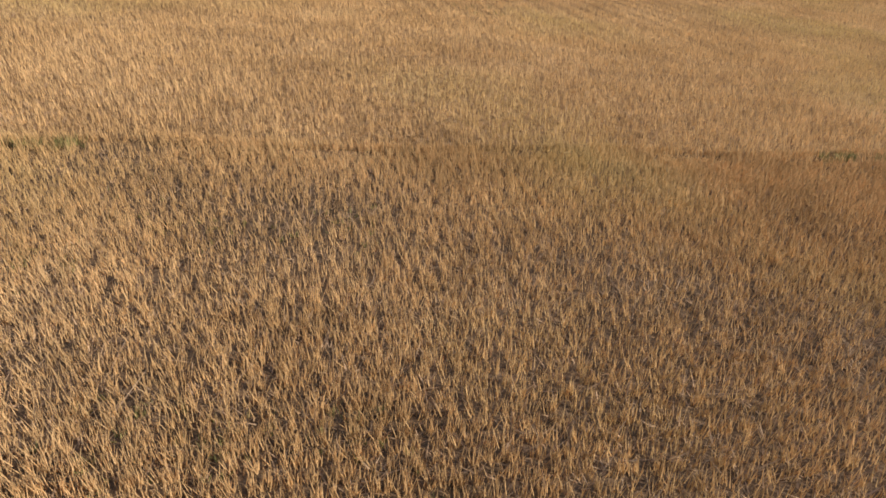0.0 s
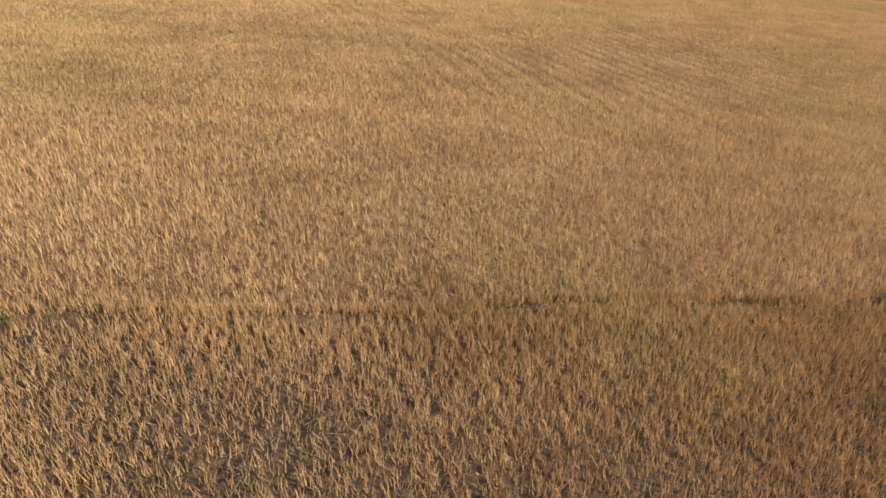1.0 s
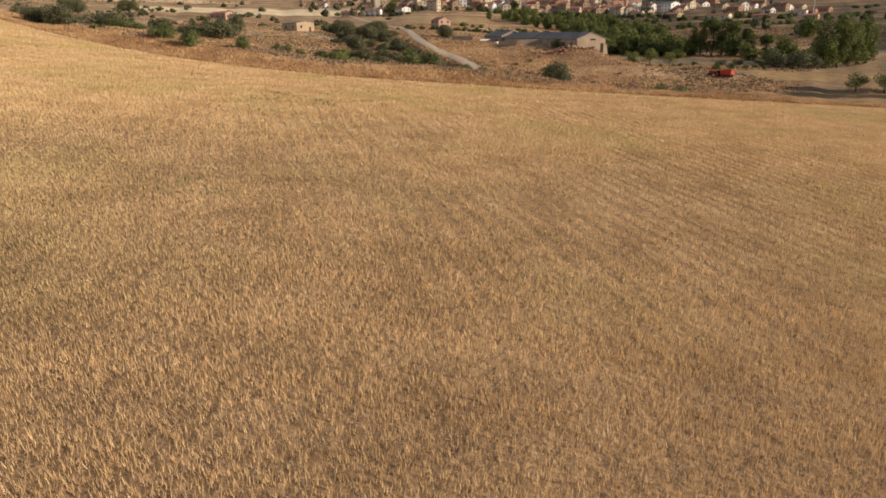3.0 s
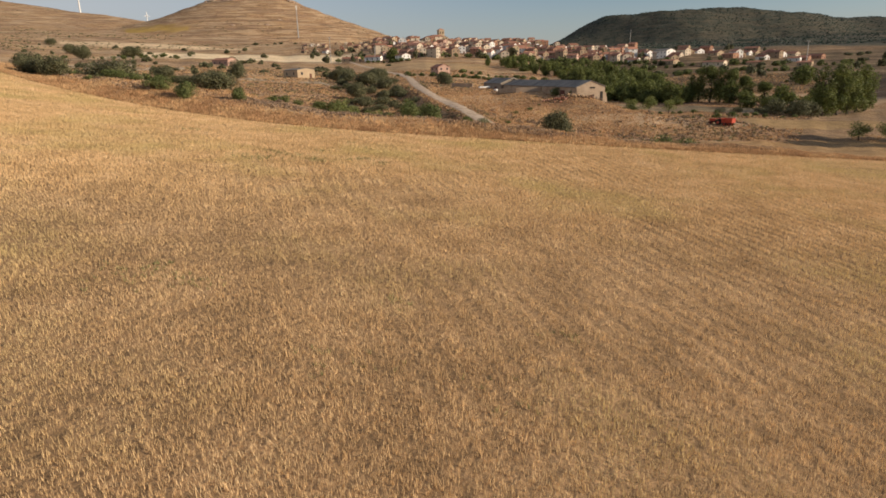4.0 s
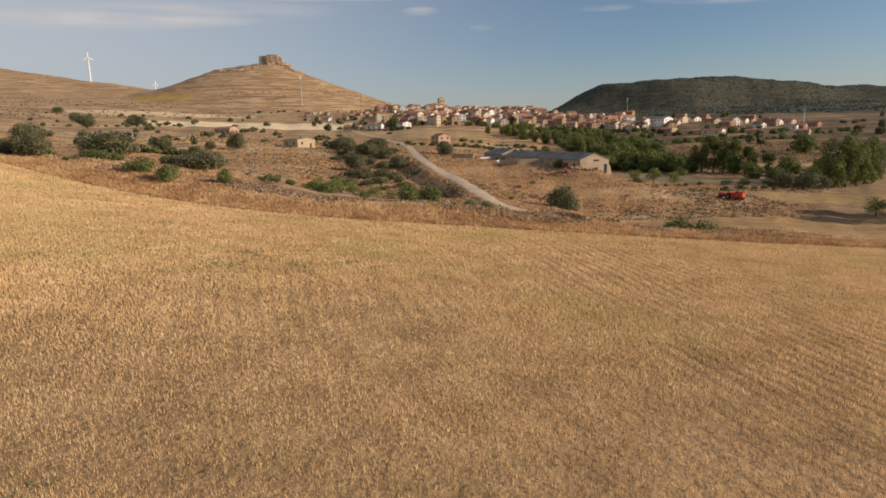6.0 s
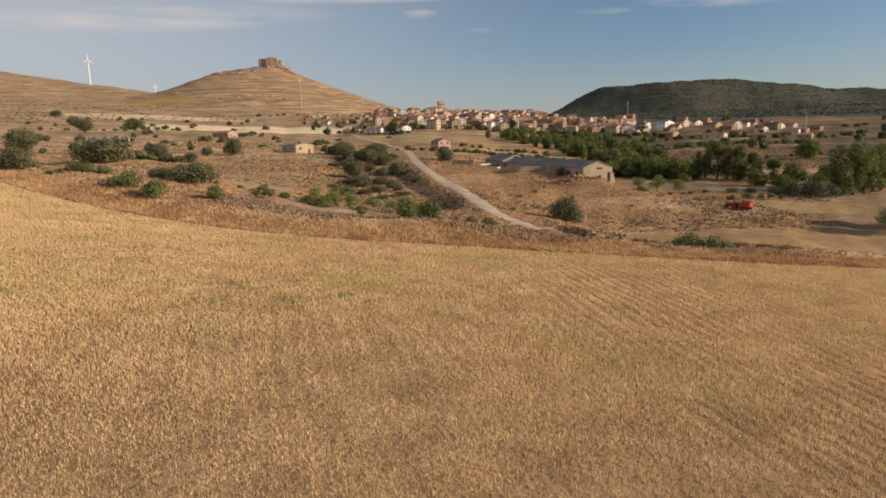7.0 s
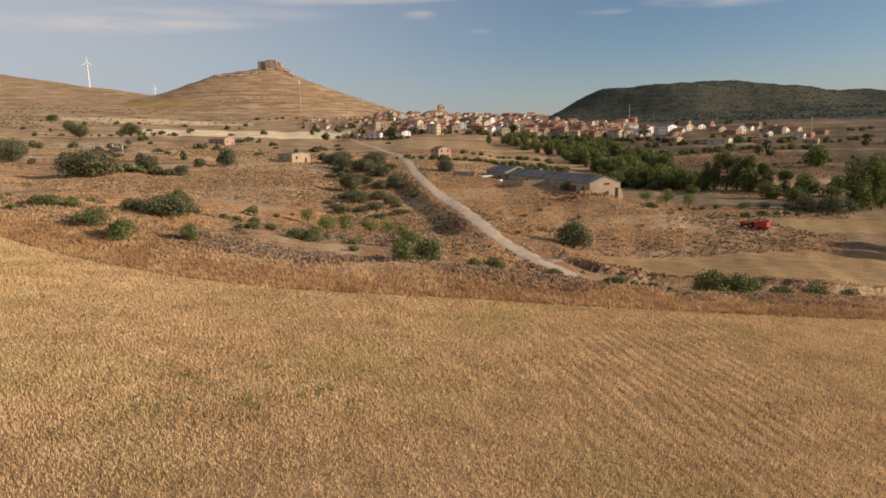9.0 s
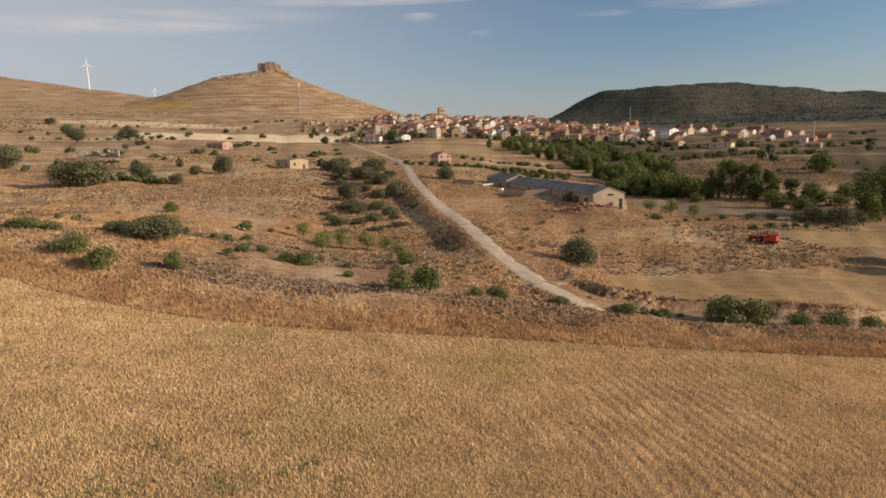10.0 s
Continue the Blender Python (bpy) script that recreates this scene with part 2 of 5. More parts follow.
STONE = material("limestone", [(0.30, 0.24, 0.18), (0.46, 0.39, 0.30), (0.55, 0.48, 0.40)], 0.5, 7, 0.9, 0.6)
RENDER_OCHRE = material("ochre_render", [(0.29, 0.21, 0.145), (0.40, 0.305, 0.22), (0.46, 0.36, 0.265)], 0.35, 7, 0.9, 0.3, 9)
RENDER_GREY = material("grey_render", [(0.25, 0.20, 0.16), (0.36, 0.30, 0.24)], 0.4, 7, 0.9, 0.3, 9)
SHEET_ROOF = material("fibre_cement", [(0.13, 0.115, 0.10), (0.22, 0.20, 0.175), (0.30, 0.27, 0.23)], 0.25, 7, 0.85, 0.3, 8)
TILE_ROOF = material("clay_tile", [(0.24, 0.10, 0.062), (0.36, 0.17, 0.11), (0.44, 0.255, 0.175)], 0.6, 6, 0.9, 0.5, 4,
                     random_by="object", spread=0.3)
CASTLE_STONE = material("weathered_brown_stone", [(0.22, 0.15, 0.108), (0.35, 0.25, 0.18), (0.47, 0.36, 0.27)], 0.12, 7, 0.95, 0.6, 1.0)
DARK = material("dark_opening", [(0.02, 0.017, 0.015), (0.04, 0.035, 0.03)], 2, 3, 0.7, 0)
GLASS = material("window_glass", [(0.03, 0.035, 0.045), (0.05, 0.055, 0.065)], 1, 2, 0.15, 0)
WOOD_DOOR = material("red_brown_door", [(0.10, 0.035, 0.025), (0.17, 0.07, 0.05)], 3, 5, 0.7, 0.2)
WHITE = material("white_paint", [(0.70, 0.69, 0.66), (0.80, 0.79, 0.76)], 0.6, 5, 0.5, 0.05)
STEEL = material("galvanised_steel", [(0.35, 0.34, 0.33), (0.48, 0.47, 0.45)], 2, 4, 0.5, 0.05, metal=0.5)
RED_PAINT = material("red_paint", [(0.34, 0.042, 0.022), (0.50, 0.085, 0.045)], 1.5, 6, 0.55, 0.1)
RUBBER = material("tyre_rubber", [(0.018, 0.017, 0.016), (0.04, 0.038, 0.035)], 6, 4, 0.85, 0.2)
RUSTY = material("rusty_iron", [(0.09, 0.035, 0.02), (0.18, 0.08, 0.045)], 4, 5, 0.85, 0.2)


# ---- land ----
# Heights of the land along five lines that fan out over the valley, joined smoothly.
STATIONS = (-40, 15, 40, 65, 88, 115, 145, 180, 230, 300, 450, 600, 850, 1200, 1700, 2600, 4900)
SECTION_FAR_LEFT = (2.0, 2.8, 4.2, 5.2, 6.8, 9.0, 8.5, 8.0, 9.0, 12, 20, 34, 60, 95, 135, 170, 180)
SECTION_LEFT = (0.8, 1.3, 1.9, 2.8, 4.4, 6.6, 4.3, 3.0, 4.5, 8, 14, 22, 42, 72, 98, 120, 130)
SECTION_MIDDLE = (0.1, -0.2, -0.5, 0.3, 0.1, -0.3, -1.6, -1.0, 0.0, 2.6, 8, 18, 41, 46, 56, 70, 80)
SECTION_RIGHT = (-1.2, -1.8, -2.7, -2.2, -3.6, -4.5, -6.0, -5.5, -7.2, -6, 2, 12, 27, 40, 60, 80, 90)
SECTION_FAR_RIGHT = (-2.0, -3.2, -4.8, -4.5, -6.0, -7.5, -8.5, -8.2, -8.0, -5, 2, 11, 25, 42, 70, 90, 100)
SECTIONS = (SECTION_FAR_LEFT, SECTION_LEFT, SECTION_MIDDLE, SECTION_RIGHT, SECTION_FAR_RIGHT)


def hermite(xs, ys, x):
    """Smooth curve through (xs, ys) without overshoot at the ends."""
    xs, ys, x = np.array(xs, float), np.array(ys, float), np.asarray(x, float)
    slope = np.diff(ys) / np.diff(xs)
    m = np.empty(len(xs))
    m[1:-1] = (slope[1:] + slope[:-1]) / 2
    m[0], m[-1] = slope[0], slope[-1]
    i = np.clip(np.searchsorted(xs, x) - 1, 0, len(xs) - 2)
    h = xs[i + 1] - xs[i]
    s = np.clip((x - xs[i]) / h, 0, 1)
    return ((1 + 2 * s) * (1 - s) ** 2 * ys[i] + s * (1 - s) ** 2 * h * m[i]
            + s * s * (3 - 2 * s) * ys[i + 1] + s * s * (s - 1) * h * m[i + 1])


def bump(d, width):
    return np.exp(-(d / width) ** 2)


def ramp(a, b, x):
    s = np.clip((np.asarray(x, float) - a) / (b - a), 0, 1)
    return s * s * (3 - 2 * s)


def edge_y(x):
    """Far edge of the wheat field."""
    return hermite((-120, -75, -55, -42, -32, -22, -12, 0, 12, 24, 36, 50, 160),
                   (140, 116.5, 106.7, 100.2, 96.2, 93.5, 92.8, 93.4, 93.3, 93.3, 93.6, 94.9, 112), x)


def field_top(x, y):
    """Height of the wheat's tops: a slope that falls to the right and bends upwards at both ends."""
    a, b = np.clip(x, -75, 62) / 40, (np.clip(y, -20, 118) - 50) / 50
    return (-0.361 - 4.288 * a + 0.587 * b + 0.375 * a * a + 1.136 * a * b + 0.544 * b * b + 0.329 * a * a * b
            - 0.822 * a * b * b - 0.233 * a ** 3 - 0.489 * b ** 3 - 0.149 * a ** 3 * b + 0.287 * a * b ** 3)


def bank_top(x):
    """Height of the grassy bank's crest, 8.5 m beyond the field."""
    return hermite((-120, -75, -55, -39, -34, -28, -13, -3, 5, 10, 15, 30, 50, 100),
                   (13, 11.8, 8.6, 6.1, 5.2, 4.6, 2.9, 1.55, 0.65, 0.2, -0.45, -2.35, -4.4, -7.5), x)


def road_x(y):
    """Middle of the gravel track."""
    return hermite((70, 98, 110.8, 118.8, 140.4, 170, 204.4, 262, 339, 424, 534, 640), (36, 20.5, 16.2, 13.1, 10.2, 6.1, -0.4, -8.5, -16.3, -30, -60, -88), y)


def bank_y(x):
    """Foot of the earth bank along the stubble field."""
    return hermite((0, 18, 20.2, 22.4, 30, 39, 50.5, 77, 160), (145, 124.4, 121, 119.8, 120.6, 121, 119.2, 120.4, 124), x)


def waves(x, y):
    """Gentle unevenness of open land, from a few crossing sine waves."""
    return (np.sin(x * 0.11 + 1.3 * np.sin(y * 0.05)) * np.sin(y * 0.13 + 0.7) * 0.5
            + np.sin(x * 0.37 + y * 0.21) * np.sin(y * 0.43 - x * 0.17 + 2) * 0.22
            + np.sin(x * 1.1 + 2 * np.sin(y * 0.7)) * np.sin(y * 1.3 + 1.1) * 0.07)


def land(x, y):
    """Height of the ground (in the field: of the tops of the wheat)."""
    x, y = np.asarray(x, float), np.asarray(y, float)
    u = np.clip(x / (np.maximum(y, -10) + 20), -1.4, 1.4)
    rows = np.array([hermite(STATIONS, s, np.clip(y, -40, 4900)) for s in SECTIONS])
    pos = np.clip((u + 0.6) / 0.3, -1.5, 5.5)
    i = np.clip(np.floor(pos).astype(int), 0, 3)
    f = pos - i
    pick = lambda k: np.take_along_axis(rows, np.clip(k, 0, 4)[None], 0)[0]
    a, b = pick(i), pick(i + 1)
    ma, mb = (b - pick(i - 1)) / np.where(i > 0, 2, 1), (pick(i + 2) - a) / np.where(i < 3, 2, 1)
    g = np.clip(f, 0, 1)
    z = ((1 + 2 * g) * (1 - g) ** 2 * a + g * (1 - g) ** 2 * ma + g * g * (3 - 2 * g) * b + g * g * (g - 1) * mb)
    z = z + np.where(f < 0, f * ma, 0) + np.where(f > 1, (f - 1) * mb, 0)
    z = z - 1.4 * bump(np.hypot((x - 50) / 34, (y - 163) / 26), 1.0) - 1.2 * bump(np.hypot((x + 18) / 24, (y - 160) / 26), 1.0)
    z = z - 2.1 * ramp(10, 34, x) * ramp(200, 135, y) * ramp(130, 70, x - 0.3 * (y - 110))          # the low ground beside the stream
    out = ramp(0, 6, y - edge_y(x))                       # 0 in the field, 1 outside
    # the field's own slope, the bank that closes it, and the fall behind the bank
    beyond = y - edge_y(x)
    rim = field_top(x, np.minimum(y, edge_y(x)))
    rise = np.clip(beyond / 8.5, 0, 1)
    slope = rim + (bank_top(x) - rim) * (0.45 * rise + 0.55 * rise * rise * (3 - 2 * rise))
    z = slope + (z - slope) * ramp(7.5, 14.5 + 7 * ramp(5, -30, x), beyond)
    rough = np.clip(y / 150, 0.35, 5)
    z = z + out * waves(x / rough, y / rough) * np.clip(y / 170, 0.5, 4)
    z = z - 0.06 * bump(y - edge_y(x) - 1.5, 1.5)         # the furrow at the field's edge
    beside = x - road_x(y)
    z = z - 2.4 * ramp(-2.2, -8, beside) * ramp(-48, -20, beside) * ramp(138, 165, y) * ramp(300, 250, y)   # the hollow below the track
    z = z + 1.3 * ramp(0, 0.8, y - bank_y(x) - 0.4 * np.sin(x * 0.33) - 0.12 * np.sin(x * 1.7)) * ramp(34, 6, y - bank_y(x)) * ramp(15, 20, x)             # the bank above the lane
    z = z + 4.2 * bump(np.hypot((x - 37 + 0.15 * (y - 200)) / 17, (y - 220) / 46), 1.0)   # the barn's platform
    z = z + 1.4 * bump(np.hypot((x - 38) / 10, (y - 193.5) / 8), 1.0)        # spoil heaped before the barn's gable
    # the hill with the castle rock, its shoulder, the ridge beyond, the flat-topped mountain
    r = np.hypot((x + 405) / np.where(x > -405, 1.2, 1.0), y - 1690)
    z = z + 114 * np.clip(1 - r / 360, 0, 1) ** 1.15 * (1 + 0.012 * np.sin(r * 0.16))
    z = z + 20 * bump(np.hypot((x + 545) / 1.0, (y - 1700) / 1.4), 100)
    z = z + 100 * bump(np.hypot((x + 1500) / 1.5, y - 1950), 420) + 85 * bump(np.hypot(x + 1380, y - 2650), 260) + 14 * bump(np.hypot(x + 830, y - 1850), 200)
    z = z + 60 * bump(np.hypot((x - 340) / 90, (y - 235) / 110), 1.0)        # unseen hill, added beside the valley to shade it
    front = 1750 + 50 * np.sin(x * 0.006) + 25 * np.sin(x * 0.017)
    mesa = ramp(0, 1, (y - front) / 260) * ramp(0.135, 0.265, x / np.maximum(y - 41, 60)) * ramp(3600, 2900, y)
    z = z + mesa * (88 - 48 * ramp(750, 1500, x) + 8 * bump(x - 800, 80) + 2 * np.sin(x * 0.03) + 1.5 * np.sin(x * 0.071 + y * 0.02))
    return z


# ---- building helpers ----
def solid(name, verts, faces, mat, parent=None, label="", smooth=False):
    """One mesh object from points and faces, under a thing where one is given."""
    me = bpy.data.meshes.new(name)
    me.from_pydata([tuple(map(float, v)) for v in verts], [], [tuple(map(int, f)) for f in faces])
    if mat:
        me.materials.append(mat)
    if smooth:
        me.polygons.foreach_set("use_smooth", [True] * len(me.polygons))
    me.update()
    ob = new(name, me)
    if parent:
        ob.parent = parent
    if label:
        tagged(ob, label)
    return ob


def swarm(name, verts, tris, mat, parent=None, smooth=False):
    """A mesh of very many triangles, from arrays."""
    me = bpy.data.meshes.new(name)
    verts, tris = np.asarray(verts, np.float32), np.asarray(tris, np.int32)
    me.vertices.add(len(verts))
    me.vertices.foreach_set("co", verts.ravel())
    me.loops.add(tris.size)
    me.loops.foreach_set("vertex_index", tris.ravel())
    me.polygons.add(len(tris))
    me.polygons.foreach_set("loop_start", np.arange(0, tris.size, tris.shape[1], dtype=np.int32))
    me.materials.append(mat)
    me.update(calc_edges=True)
    if smooth:
        me.polygons.foreach_set("use_smooth", np.ones(len(tris), bool))
    ob = new(name, me)
    if parent:
        ob.parent = parent
    return ob


def bm_object(name, bm, mat, parent=None, label=""):
    me = bpy.data.meshes.new(name)
    bm.to_mesh(me)
    bm.free()
    me.materials.append(mat)
    ob = new(name, me)
    if parent:
        ob.parent = parent
    if label:
        tagged(ob, label)
    return ob


def box(name, size, at, mat, parent=None, label="", turn=0.0, bevel=0.0, tip=(0, 0)):
    """A box with its base at the given place; tip: how far the top shrinks in x and y."""
    bm = bmesh.new()
    bmesh.ops.create_cube(bm, size=1)
    for v in bm.verts:
        k = v.co.z + 0.5
        v.co.x *= size[0] - k * tip[0]
        v.co.y *= size[1] - k * tip[1]
        v.co.z = k * size[2]
    if bevel:
        bmesh.ops.bevel(bm, geom=bm.edges[:], offset=bevel, segments=1, affect="EDGES")
    bmesh.ops.transform(bm, matrix=pose(*at, 0, 0, turn), verts=bm.verts)
    return bm_object(name, bm, mat, parent, label)


def tube(name, a, b, r0, r1, mat, parent=None, label="", sides=8):
    """A tapered round bar from a to b."""
    a, b = Vector(a), Vector(b)
    bm = bmesh.new()
    bmesh.ops.create_cone(bm, cap_ends=True, segments=sides, radius1=r0, radius2=max(r1, 0.001), depth=(b - a).length)
    m = Matrix.Translation((a + b) / 2) @ (b - a).to_track_quat("Z", "Y").to_matrix().to_4x4()
    bmesh.ops.transform(bm, matrix=m, verts=bm.verts)
    return bm_object(name, bm, mat, parent, label)


def holder(name, x, y, z, turn=0.0):
    ob = new(name)
    ob.empty_display_size = 0.3
    ob.matrix_world = pose(x, y, z, 0, 0, turn)
    return ob


def ground_at(x, y):
    return float(sheet_height(np.array([x]), np.array([y]))[0])


# ---- plots of land ----
def inside(x, y, corners):
    """Softened inside-test of a convex plot, corners counter-clockwise: metres to its nearest edge."""
    d = np.full(np.shape(x), 1e9)
    for (ax, ay), (bx, by) in zip(corners, corners[1:] + corners[:1]):
        n = math.hypot(bx - ax, by - ay)
        d = np.minimum(d, ((bx - ax) * (y - ay) - (by - ay) * (x - ax)) / n)
    return d


STUBBLE_RIGHT = [(21.5, 124), (31, 121.9), (52, 120.6), (105, 122.6), (113, 153), (85, 160.8), (57, 155.2), (25.6, 145.6)]
STUBBLE_RIVER = [(75, 177), (82.3, 172.4), (94, 173.6), (121.8, 178), (115.6, 193), (103.8, 191.4), (81.5, 190.6), (76, 187)]
PALE_PLOT = [(64, 243), (75, 229), (84, 213), (96, 210), (110, 232), (96, 250), (84, 268), (66, 272)]
MEADOW = [(-32, 440), (30, 440), (40, 520), (-20, 545), (-70, 560), (-60, 500)]
LEFT_STUBBLE = [(-300, 585), (-75, 600), (-85, 735), (-300, 690)]
SUNFLOWERS = [(-650, 1410), (-500, 1385), (-515, 1440), (-720, 1545)]
PALE_STRIPS = ([(-449, 807), (-217, 803), (-248, 913), (-500, 892)], [(-265, 452), (-180, 478), (-180, 487), (-265, 465)],
               [(-520, 1265), (-370, 1300), (-370, 1350), (-520, 1305)], [(-330, 560), (-215, 575), (-215, 590), (-330, 580)],
               [(40, 300), (75, 296), (70, 318), (25, 330)], [(20, 385), (60, 372), (62, 384), (15, 402)])


def tram_y(x):
    """The narrow bare line that crosses the field."""
    return 15.75 + 0.22 * x + 0.12 * np.sin(x * 0.9)


def field_depth(x, y):
    """How far the soil lies under the tops of the wheat."""
    near = 0.115 + 0.02 * bump(y - tram_y(x), 1.0) + 0.03 * bump((y - tram_y(x)) / 0.3, 1.0)
    return near * (1 - ramp(-0.5, 0.7, y - edge_y(x)))


def drill_gap(x, y):
    """0 on the drilled ridges, 1 in the sunken lines between them; the lines run up the field and break off."""
    s = x * 0.966 + (y - 60) * 0.259 + 0.35 * np.sin(y * 0.13 + x * 0.04) + 0.12 * np.sin(y * 0.61 + x * 0.3)
    broken = np.clip(0.35 + 0.6 * noise2(x, y * 0.6, 5.0) + 0.8 * noise2(x + 17, y * 0.7, 1.3), 0, 1)
    return (0.5 + 0.5 * np.sin(s * 2 * np.pi / 0.98)) ** 2 * broken * (0.3 + 0.7 * ramp(-20, 14, x))


def crop_top(x, y):
    """Unevenness of the wheat's tops: drilled lines, cross bands and broad swells."""
    cross = np.sin(y * 2.1 + 0.8 * np.sin(x * 0.09) + 0.5 * np.sin(y * 0.31)) * np.clip(0.3 + noise2(x * 0.3, y, 4.0), 0, 1)
    return ((-0.08 * drill_gap(x, y) + 0.013) * ramp(22, 40, y) + 0.02 * cross * ramp(18, 24, y)
            + 0.015 * noise2(x, y, 1.1) + 0.03 * noise2(x, y, 3.0) + 0.05 * noise2(x, y, 13)) * ramp(0, -2, y - edge_y(x))


def noise2(x, y, scale):
    return waves(x / scale * 2.1 + 3, y / scale * 1.9) * 1.6


def sheet_height(x, y):
    x, y = np.asarray(x, float), np.asarray(y, float)
    return land(x, y) - field_depth(x, y)


def cover(x, y, z):
    """What the land is covered with, as a colour, and how wild it is: soil, straw, scrub, stubble, far fields."""
    n1 = waves(x * 0.35, y * 0.3) + waves(y * 0.12 + 40, x * 0.11)
    n2 = waves(x * 1.7 + 9, y * 1.6)
    c = np.empty(x.shape + (4,))
    c[...] = (0.46, 0.208, 0.085, 1.0)                                   # dry scrubland

    def lay(amount, colour, wild=None):
        a = np.clip(amount, 0, 1)[..., None]
        c[..., :3] = c[..., :3] * (1 - a) + np.array(colour) * a
        if wild is not None:
            c[..., 3:] = c[..., 3:] * (1 - a) + wild * a

    lay(ramp(0.0, 0.5, n1) * 0.45, (0.37, 0.21, 0.10))                 # straw-coloured grass
    lay(ramp(215, 300, y) * ramp(-30, -60, x) * 0.4, (0.36, 0.235, 0.125))
    lay(ramp(230, 300, y) * ramp(0, 30, x) * 0.65, (0.28, 0.165, 0.088))
    lay(ramp(4, 10, x - road_x(y)) * ramp(145, 115, x) * ramp(118, 126, y) * ramp(245, 215, y) * 0.8, (0.42, 0.208, 0.098))
    red = bump(np.hypot((x + 32) / 38, (y - 175) / 42), 1.0) + 0.8 * bump(np.hypot((x + 12) / 14, (y - 133) / 9), 1.0)
    lay(red * (0.6 + 0.5 * n1), (0.44, 0.185, 0.083), 0.75)             # red earth
    grey = bump((y - edge_y(x) - 10 - 2 * n1) / 4.5, 1.0) * ramp(34, 4, x) * ramp(-60, -24, x)
    lay(grey * 0.9, (0.27, 0.20, 0.155))
    lay(ramp(8, 2, y - edge_y(x)) * 0.8, (0.40, 0.235, 0.115))          # tall dry grass along the field
    gully = np.abs(x - 41.5 + 0.07 * (y - 174) + 0.5 * np.sin(y * 0.6)) + 3 * np.clip(np.abs(y - 174) - 10, 0, 99)
    lay(bump(gully / 0.8, 1.0) * 0.8, (0.11, 0.07, 0.045))              # a washed-out gully below the barn
    lay(ramp(66, 84, x) * ramp(136, 150, y) * ramp(262, 215, y) * 0.85, (0.14, 0.098, 0.056), 0.3)   # shaded ground towards the stream, the shade put into the colour
    bank = bump((y - bank_y(x) - 0.4) / 1.3, 1.0) * ramp(16, 20, x)
    lay(ramp(0, 1.2, inside(x, y, STUBBLE_RIGHT)), (0.37, 0.232, 0.103), 0.2)
    lay(bank, (0.11, 0.065, 0.04))
    lay(ramp(0, 1.5, inside(x, y, STUBBLE_RIVER)), (0.34, 0.228, 0.105), 0.1)
    lay(ramp(0, 1.5, inside(x, y, PALE_PLOT)), (0.21, 0.185, 0.12), 0.3)
    lay(ramp(0, 4, inside(x, y, MEADOW)), (0.42, 0.29, 0.13), 0.4)
    far = ramp(380, 700, y)
    bend = 4 * np.sin(x * 0.011 + y * 0.004) + 3 * np.sin(x * 0.027 - y * 0.013) + 2 * n1
    bands = np.sin(z * 0.38 + bend * 0.5) + 0.7 * np.sin(z * 0.9 + bend)
    lay(ramp(240, 330, y) * ramp(20, -30, x) * 0.75, (0.54, 0.39, 0.215))      # paler grass on the upper slope
    terrace = np.sin(z * 2.3 + 0.9 * np.sin(x * 0.021) + 0.5 * n1) * ramp(215, 250, y) * ramp(560, 480, y) * ramp(-12, -40, x)
    lay(ramp(0.72, 0.92, terrace) * 0.75, (0.66, 0.50, 0.30), 0.4)      # pale edges of old terraces, darker lines between them
    lay(ramp(0.55, 0.9, -terrace) * 0.4, (0.22, 0.14, 0.085))
    lay(far * ramp(700, 1000, y) * ramp(0, -60, x) * 0.7, (0.33, 0.215, 0.138))
    lay(far * ramp(0.3, 1.0, bands + 0.6 * n1) * 0.5, (0.42, 0.29, 0.155))          # strips of stubble on the far slopes
    lay(far * ramp(0.4, 1.3, -bands + 0.6 * n1) * 0.5, (0.20, 0.125, 0.085))
    lay(ramp(0, 8, inside(x, y, LEFT_STUBBLE)), (0.76, 0.60, 0.385), 0.05)
    for plot in PALE_STRIPS:
        lay(ramp(0, 3, inside(x, y, plot)), (0.66, 0.50, 0.315), 0.15)
    lay(ramp(0, 8, inside(x, y, SUNFLOWERS)), (0.52, 0.35, 0.04), 0.1)
    hill = np.clip(1.4 - np.hypot(x + 405, y - 1690) / 340, 0, 1)
    lay(hill * 0.85, (0.285, 0.168, 0.112))
    lay(ramp(-200, -170, x) * ramp(-55, -75, x) * ramp(690, 740, y) * ramp(1050, 960, y) * 0.65, (0.20, 0.12, 0.075))
    lay(hill * ramp(0.45, 0.95, np.sin(z * 0.55 + 0.8 * np.sin(x * 0.02) + n1)) * 0.55, (0.42, 0.30, 0.18))
    lay(hill * ramp(0.4, 0.9, np.sin(z * 0.9 + 1.1 * np.sin(x * 0.013) + 1.4 * n1)) * 0.5, (0.17, 0.105, 0.07))
    mount = ramp(720, 880, y) * ramp(0.13, 0.18, x / np.maximum(y, 50))
    lay(mount * 0.97, (0.021, 0.042, 0.039), 0.05)                      # the mountain's scrub forest, the blue of haze put into its colour
    lay(mount * ramp(0.7, 1.3, np.sin(z * 0.5 + x * 0.01) + 0.5 * n1) * 0.3, (0.085, 0.085, 0.06))
    gullies = ramp(0.55, 1.0, np.sin(x * 0.021 + 0.9 * np.sin(y * 0.006) + 0.4 * n1))
    lay(mount * gullies * ramp(1850, 1650, y) * 0.3, (0.15, 0.11, 0.075))
    # dark growth on the right valley floor, with shade put into its colour
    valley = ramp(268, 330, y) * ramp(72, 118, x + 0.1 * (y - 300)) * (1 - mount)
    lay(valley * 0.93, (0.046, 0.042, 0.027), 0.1)
